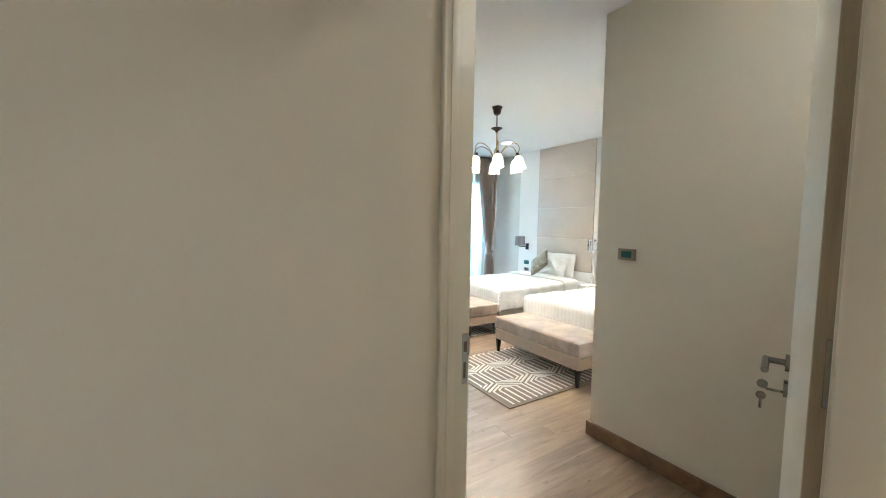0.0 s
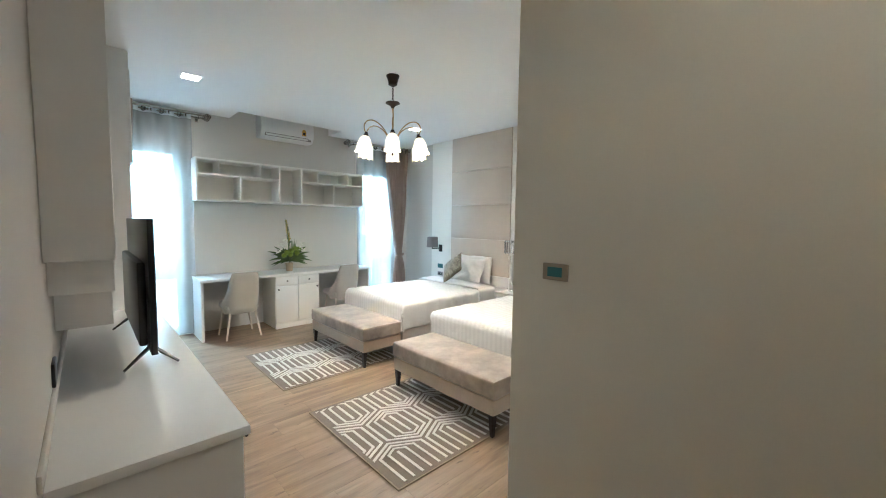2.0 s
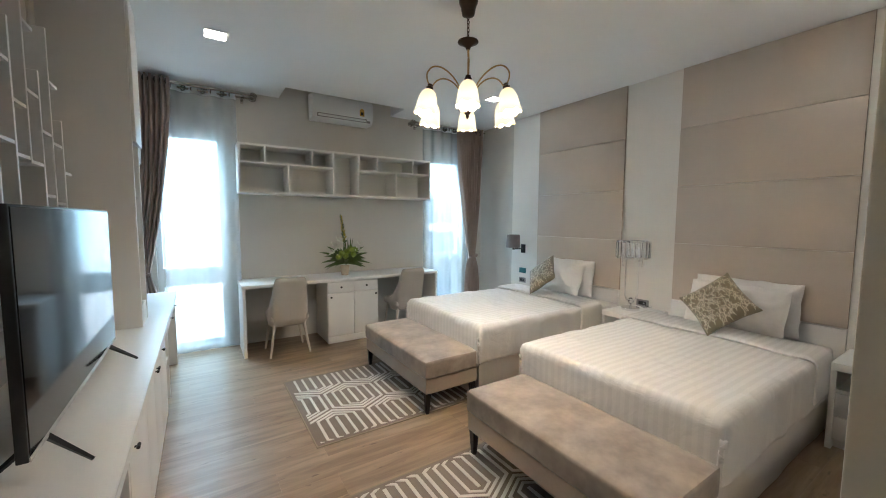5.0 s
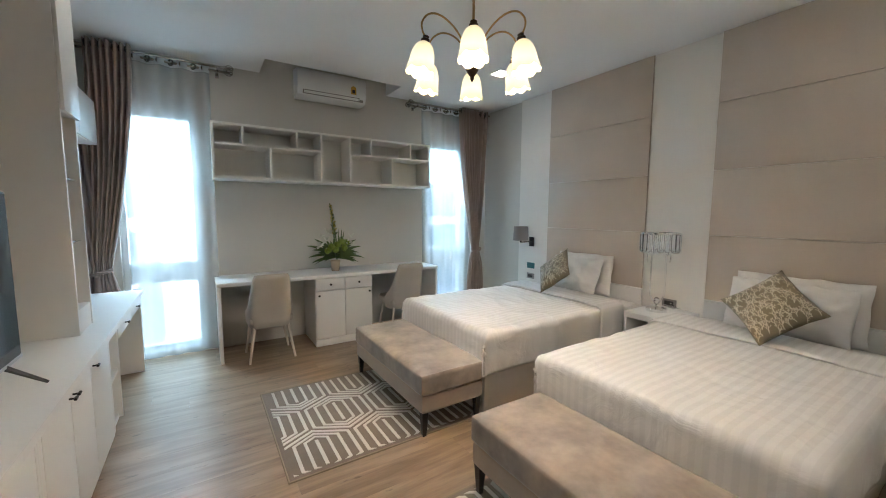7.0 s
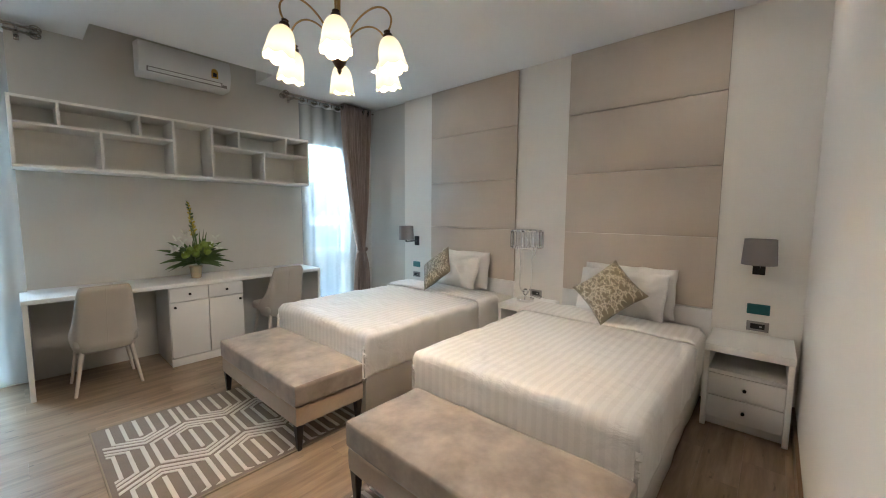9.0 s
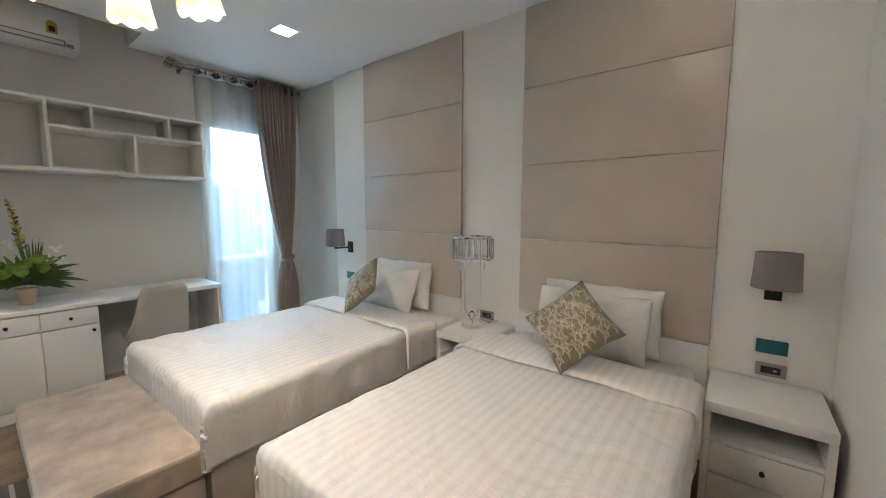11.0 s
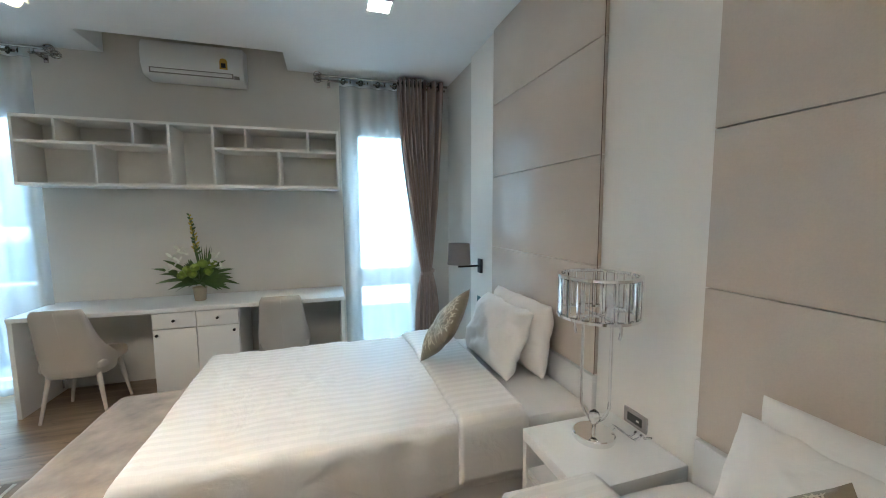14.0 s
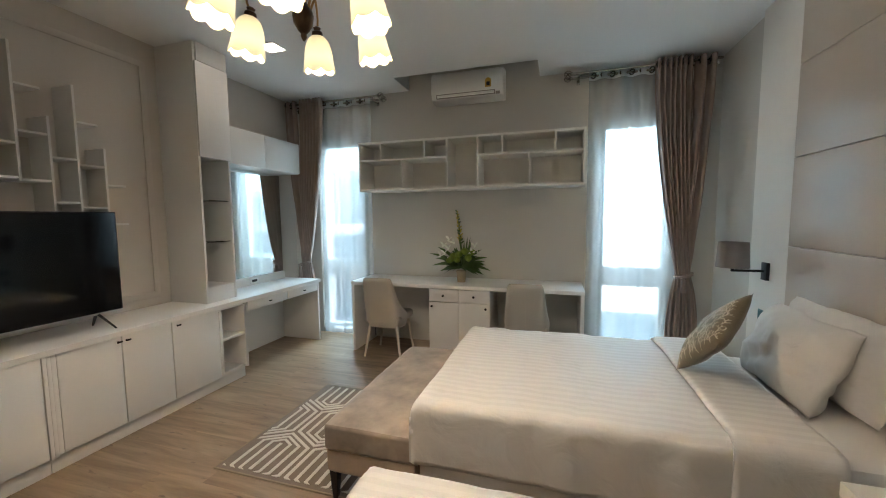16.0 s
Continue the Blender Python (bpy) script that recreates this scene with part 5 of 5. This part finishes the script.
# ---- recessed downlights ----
# the hall one, listed last, is unseen: added to light the hall walls
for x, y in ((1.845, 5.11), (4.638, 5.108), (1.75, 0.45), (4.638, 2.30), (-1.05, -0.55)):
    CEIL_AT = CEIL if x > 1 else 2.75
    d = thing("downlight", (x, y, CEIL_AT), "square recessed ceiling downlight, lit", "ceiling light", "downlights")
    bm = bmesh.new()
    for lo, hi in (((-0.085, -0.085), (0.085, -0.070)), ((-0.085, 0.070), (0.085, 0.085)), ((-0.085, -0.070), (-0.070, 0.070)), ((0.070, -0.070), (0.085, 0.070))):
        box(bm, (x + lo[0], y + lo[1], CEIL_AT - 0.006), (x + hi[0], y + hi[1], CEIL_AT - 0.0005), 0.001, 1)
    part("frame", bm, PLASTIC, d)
    part("diffuser", boxed((x - 0.070, y - 0.070, CEIL_AT - 0.005), (x + 0.070, y + 0.070, CEIL_AT - 0.001)), DOWNLIGHT if x > 1 else ADDED_HALL_LIGHT, d)

# ---- curtains ----
def rod(x0, x1, ends):
    r = thing("curtain_rod", ((x0 + x1) / 2, 6.37, 2.80), "polished nickel double curtain rod with wire-cage ends", "curtain rod", "curtain rods")
    rails = ((6.335, 2.805), (6.415, 2.790))
    for y, z in rails:
        part("rod", tube(bmesh.new(), [(x0, y, z), (x1, y, z)], 0.011, 14), ROD_NICKEL, r)
    for x in ends:
        side = 1 if x > x0 + 0.3 else -1
        for y, z in rails:
            # a collar and four bowed wires round a small ball
            bm = tube(bmesh.new(), [(x - side * 0.045, y, z), (x - side * 0.028, y, z)], 0.016, 14)
            for k in range(4):
                a = math.pi * k / 4
                loop = [(x + 0.034 * math.cos(q), y + 0.030 * math.sin(q) * math.cos(a), z + 0.030 * math.sin(q) * math.sin(a)) for q in np.linspace(0, 2 * math.pi, 19)]
                tube(bm, loop, 0.0042, 6)
            bmesh.ops.create_uvsphere(bm, u_segments=12, v_segments=8, radius=0.013, matrix=Matrix.Translation((x, y, z)))
            part("finial", bm, ROD_NICKEL, r, "wire-cage nickel finial")
    for x in (x0 + 0.09, x1 - 0.09):
        bm = boxed((x - 0.008, 6.325, 2.762), (x + 0.008, 6.484, 2.774), 0.002)
        box(bm, (x - 0.008, 6.325, 2.762), (x + 0.008, 6.340, 2.80), 0.002)
        box(bm, (x - 0.008, 6.405, 2.762), (x + 0.008, 6.425, 2.785), 0.002)
        box(bm, (x - 0.015, 6.474, 2.74), (x + 0.015, 6.4845, 2.80), 0.002)
        part("bracket", bm, ROD_NICKEL, r)


rod(4.235, 5.50, (4.225,))
rod(0.96, 2.225, (2.235,))


def ring(bm, at, r, w, axis_turn=0):
    """An eyelet round a rod."""
    pts = [(at[0] + 0.35 * r * math.cos(a) * math.sin(axis_turn), at[1] + r * math.cos(a), at[2] + r * math.sin(a)) for a in np.linspace(0, 2 * math.pi, 17)]
    return tube(bm, pts, w, 6)


def sheer_curtain(x0, x1, folds, seed):
    c = thing("sheer_curtain", ((x0 + x1) / 2, 6.41, 0.03), "white voile curtain hanging to the floor, drawn across the window", "curtain", "sheer curtains")
    bm = bmesh.new()
    nu, nv = folds * 14, 26
    rows = []
    for j in range(nv + 1):
        v = j / nv
        z = 2.825 - v * 2.80
        row = []
        for i in range(nu + 1):
            s = i / nu
            amp = 0.022 * (1 - 0.25 * v)
            ph = 2 * math.pi * folds * s
            k = noise.noise(Vector((s * 6, v * 1.5, seed)))
            row.append(bm.verts.new((x0 + (x1 - x0) * s + 0.012 * math.sin(ph * 0.5 + seed) * v + 0.012 * k * v, 6.413 + amp * math.sin(ph + 0.5 * k) + 0.012 * k * v, z + (0.006 * k if j == nv else 0))))
        rows.append(row)
    for a, b in zip(rows, rows[1:]):
        for i in range(nu):
            bm.faces.new((a[i], a[i + 1], b[i + 1], b[i]))
    part("cloth", bm, SHEER, c, "", 180)
    # stiffer header band and eyelets
    bm = bmesh.new()
    hi, lo = [], []
    for i in range(nu + 1):
        s = i / nu
        y = 6.413 + 0.022 * math.sin(2 * math.pi * folds * s) - 0.003
        hi.append(bm.verts.new((x0 + (x1 - x0) * s, y, 2.827)))
        lo.append(bm.verts.new((x0 + (x1 - x0) * s, y, 2.752)))
    for i in range(nu):
        bm.faces.new((hi[i], hi[i + 1], lo[i + 1], lo[i]))
    part("header", bm, SHEER_BAND, c, "denser white header band", 180)
    for k in range(2 * folds):
        at = Vector((x0 + (x1 - x0) * (k + 0.5) / (2 * folds), 6.413, 2.790))
        slant = radians(38 if k % 2 else -38)
        pts = [at + Vector((0.024 * math.cos(a) * math.cos(slant), 0.024 * math.cos(a) * math.sin(slant) - 0.006, 0.024 * math.sin(a))) for a in np.linspace(0, 2 * math.pi, 15)]
        part("eyelet", tube(bmesh.new(), pts, 0.007, 6), GUNMETAL, c, "dark nickel eyelet")
    return c


sheer_curtain(4.42, 5.26, 5, 1.0)
sheer_curtain(1.38, 2.07, 4, 4.0)


def drape(left, right, tie, foot, wing, seed, label):
    """A heavy curtain gathered at a tie: left and right edges at the top, (x0, x1) at the tie and at the floor."""
    c = thing("drape", ((left + right) / 2, 6.33, 0.02), label, "curtain", "tied-back drapes")
    tz = 0.90

    def k_at(s, z):
        return noise.noise(Vector((s * 3, z * 0.6, seed)))

    for name, l, r, yb, n, t0, t1 in (("cloth", left, right, 6.325, 7, tie, foot), ("wing", *wing, 6.345, 2, tie, foot)):
        bm = bmesh.new()
        nu, nv = n * 12, 44
        rows = []
        for j in range(nv + 1):
            z = 2.845 - (2.845 - 0.02) * j / nv
            if z > tz:
                f = ((2.845 - z) / (2.845 - tz)) ** 1.7
                xl, xr = l + (t0[0] - l) * f, r + (t0[1] - r) * f
            else:
                f = 1 - (1 - min(1, (tz - z) / 0.55)) ** 2
                xl, xr = t0[0] + (t1[0] - t0[0]) * f, t0[1] + (t1[1] - t0[1]) * f
            near = math.exp(-((z - tz) / 0.10) ** 2)
            row = []
            for i in range(nu + 1):
                s = i / nu
                ph = 2 * math.pi * n * s
                amp = (0.046 if z > tz else 0.034) * (1 - 0.75 * near)
                fold = math.copysign(abs(math.sin(ph + 0.35 * k_at(s, z))) ** 0.55, math.sin(ph + 0.35 * k_at(s, z)))
                k = noise.noise(Vector((s * 5, z * 1.3, seed)))
                row.append(bm.verts.new((xl + (xr - xl) * s + 0.010 * k, yb + amp * fold * (1 if z > 2.7 else 0.85 + 0.3 * k), z)))
            rows.append(row)
        for a, b in zip(rows, rows[1:]):
            for i in range(nu):
                bm.faces.new((a[i], a[i + 1], b[i + 1], b[i]))
        p = part(name, bm, DRAPE, c, "", 180)
        so = p.modifiers.new("thickness", "SOLIDIFY")
        so.thickness = 0.004
        for k in range(n):
            part("eyelet", ring(bmesh.new(), (l + (r - l) * (k + 0.5) / n, 6.335, 2.805), 0.029, 0.007, 1.2), GUNMETAL, c)
    mid, half = (tie[0] + tie[1]) / 2, (tie[1] - tie[0]) / 2 + 0.012
    pts = [(mid + half * math.cos(a), 6.30 + 0.065 * math.sin(a), tz + 0.02 * math.cos(a)) for a in np.linspace(0, 2 * math.pi, 25)]
    part("tie", tube(tube(bmesh.new(), pts, 0.008, 8), [(x, y, z - 0.016) for x, y, z in pts], 0.007, 8), DRAPE, c, "twisted rope tie-back")
    bm = lathe(bmesh.new(), [(0.006, 0.0), (0.018, -0.015), (0.016, -0.035), (0.020, -0.045), (0.022, -0.13), (0.018, -0.135)], 14, (mid - half * 0.2, 6.225, tz - 0.02))
    part("tassel", bm, DRAPE, c)
    return c


drape(4.975, 5.26, (5.20, 5.325), (5.14, 5.39), (5.29, 5.45), 2.0, "mauve-brown curtain tied back beside the window")
drape(1.18, 1.49, (1.125, 1.25), (1.02, 1.34), (0.96, 1.12), 7.0, "mauve-brown curtain tied back beside the dressing table")

# ---- rugs ----
RUG_BASE = mat("taupe_rug_pile", (0.205, 0.160, 0.125), 0.95, var=0.12, scale=8, fine=220, bump=0.35, sheen=0.2)
RUG_WHITE = mat("cream_rug_pile", (0.66, 0.62, 0.56), 0.95, var=0.08, scale=8, fine=220, bump=0.35, sheen=0.2)
RUG_EDGE = mat("rug_binding", (0.30, 0.24, 0.17), 0.9, var=0.1)


def rug(x0, x1, y0, y1, ox, oy):
    """Brown rug with nested cream hexagons; (ox, oy) is the middle of one of them."""
    r = thing("rug", ((x0 + x1) / 2, (y0 + y1) / 2, 0), "taupe rug with a cream nested hexagon pattern", "rug", "bedside rugs")
    part("rug_body", boxed((x0, y0, 0.0005), (x1, y1, 0.0095), 0.003), RUG_BASE, r)
    bm = bmesh.new()
    for lo, hi in (((x0 - 0.004, y0 - 0.004), (x1 + 0.004, y0 + 0.006)), ((x0 - 0.004, y1 - 0.006), (x1 + 0.004, y1 + 0.004)), ((x0 - 0.004, y0 + 0.006), (x0 + 0.006, y1 - 0.006)), ((x1 - 0.006, y0 + 0.006), (x1 + 0.004, y1 - 0.006))):
        box(bm, (*lo, 0.0004), (*hi, 0.0115), 0.003)
    part("binding", bm, RUG_EDGE, r, "stitched edge")
    W, H, a, s = 0.447, 0.405, 0.265, 0.140
    rise = (a - s) / (W / 2)
    def hexagon(w, tip):
        c = tip - rise * w
        return [(w, -c), (w, c), (0, tip), (-w, c), (-w, -c), (0, -tip)]
    bm = bmesh.new()
    for j in range(-4, 5):
        for i in range(-5, 7):
            cx, cy = ox + (i + 0.5 * (j % 2)) * W, oy + j * H
            if not (x0 - W < cx < x1 + W and y0 - H < cy < y1 + H):
                continue
            for outer, inner in (((0.2100, 0.2520), (0.1890, 0.2310)), ((0.1430, 0.2140), (0.1240, 0.1950)), ((0.0770, 0.1790), (0.0590, 0.1610))):
                o = [bm.verts.new((cx + px, cy + py, 0.0135)) for px, py in hexagon(*outer)]
                n_in = [bm.verts.new((cx + px, cy + py, 0.0135)) for px, py in hexagon(*inner)]
                for q in range(6):
                    bm.faces.new((o[q], o[(q + 1) % 6], n_in[(q + 1) % 6], n_in[q]))
            bw, bl = 0.0105, 0.130
            bm.faces.new([bm.verts.new((cx + px * bw, cy + py * bl, 0.0135)) for px, py in ((-1, -1), (1, -1), (1, 1), (-1, 1))])
    m = 0.03
    for co, no in (((x0 + m, 0, 0), (-1, 0, 0)), ((x1 - m, 0, 0), (1, 0, 0)), ((0, y0 + m, 0), (0, -1, 0)), ((0, y1 - m, 0), (0, 1, 0))):
        bmesh.ops.bisect_plane(bm, geom=bm.verts[:] + bm.edges[:] + bm.faces[:], plane_co=co, plane_no=no, clear_outer=True)
    solid = bmesh.ops.extrude_face_region(bm, geom=bm.faces[:])
    for v in solid["geom"]:
        if isinstance(v, bmesh.types.BMVert):
            v.co.z = 0.009
    part("pattern", bm, RUG_WHITE, r, "cream hexagon figure", 30)
    return r


rug(2.262, 3.96, 3.986, 5.118, 2.700, 4.563)
rug(2.262, 3.96, 2.312, 3.462, 2.690, 2.875)

# ---- outside: neighbouring houses and ground ----
RENDER_WHITE = mat("white_render", (0.75, 0.76, 0.76), 0.8, var=0.06)
RENDER_GREY = mat("grey_cladding", (0.17, 0.19, 0.21), 0.7, var=0.08)
DARK_PANE = mat("dark_window_glass", (0.10, 0.14, 0.15), 0.1, var=0.05, bump=0)
EARTH = mat("pale_paving", (0.55, 0.54, 0.51), 0.9, var=0.1, scale=0.5)
structure("ground", boxed((-60, 6.75, -3.4), (66, 90, -3.3)), EARTH, "pale paved ground below", "ground")


def house(x0, x1, y, top, label):
    h = thing("house", ((x0 + x1) / 2, y + 3, -3.3), label, "house", "neighbouring houses")
    part("wall", boxed((x0, y, -3.3), (x1, y + 6, top)), RENDER_GREY, h)
    part("roof", boxed((x0 - 0.4, y - 0.5, top), (x1 + 0.4, y + 6.4, top + 0.25), 0.03), RENDER_WHITE, h)
    for z in (-2.2, -0.3, 0.95):
        part("slab", boxed((x0 - 0.05, y - 0.9, z), (x1 + 0.05, y, z + 0.30), 0.02), RENDER_WHITE, h)
    n = int((x1 - x0) / 1.6)
    for k in range(n):
        xa = x0 + 0.3 + k * 1.6
        for z0, z1 in ((-1.8, -0.5), (1.35, top - 0.25)):
            w = part("window", boxed((xa, y - 0.05, z0), (xa + 1.1, y + 0.02, z1), 0.01), RENDER_WHITE, h)
            for q in range(2):
                part("pane", boxed((xa + 0.06 + q * 0.51, y - 0.07, z0 + 0.07), (xa + 0.53 + q * 0.51, y - 0.052, z1 - 0.07)), DARK_PANE, w)
        part("post", boxed((xa + 1.25, y - 0.88, -3.3), (xa + 1.37, y - 0.76, top), 0.01), RENDER_WHITE, h)


house(-9.0, 0.6, 13.5, 2.75, "grey neighbouring house with white slabs and window frames")
house(9.5, 19.0, 16.0, 2.4, "grey neighbouring house with white slabs and window frames")

# ---- floor boards, laid along x ----
BOARD_L, BOARD_W = 1.22, 0.188
cache = {}


def board(name, x0, x1, y0, parent):
    key = round(x1 - x0, 2)
    if key not in cache:
        bm = boxed((0, 0.0002, -0.011), (key - 0.0004, BOARD_W - 0.0002, 0.0), 0.0004, 1)
        me = bpy.data.meshes.new("board")
        bmesh.ops.recalc_face_normals(bm, faces=bm.faces[:])
        bm.to_mesh(me)
        bm.free()
        me.materials.append(OAK)
        cache[key] = me
    ob = new(name, cache[key])
    ob.location = (x0, y0, 0)
    ob.parent = parent
    return ob


rng = random.Random(11)
y = -1.2
while y < WIN_Y + 0.05:
    x = -1.5 if y < 1.2 else 0.78
    x_end = 5.66 if y > 1.5 else ENTRY_X + 0.1
    x1 = x + rng.choice((0.30, 0.54, 0.78, 1.02, BOARD_L))
    while x < x_end - 0.1:
        x1 = min(x1, x_end)
        board("floor_board", x, x1, y, floor)
        x, x1 = x1, x1 + BOARD_L
    y += BOARD_W
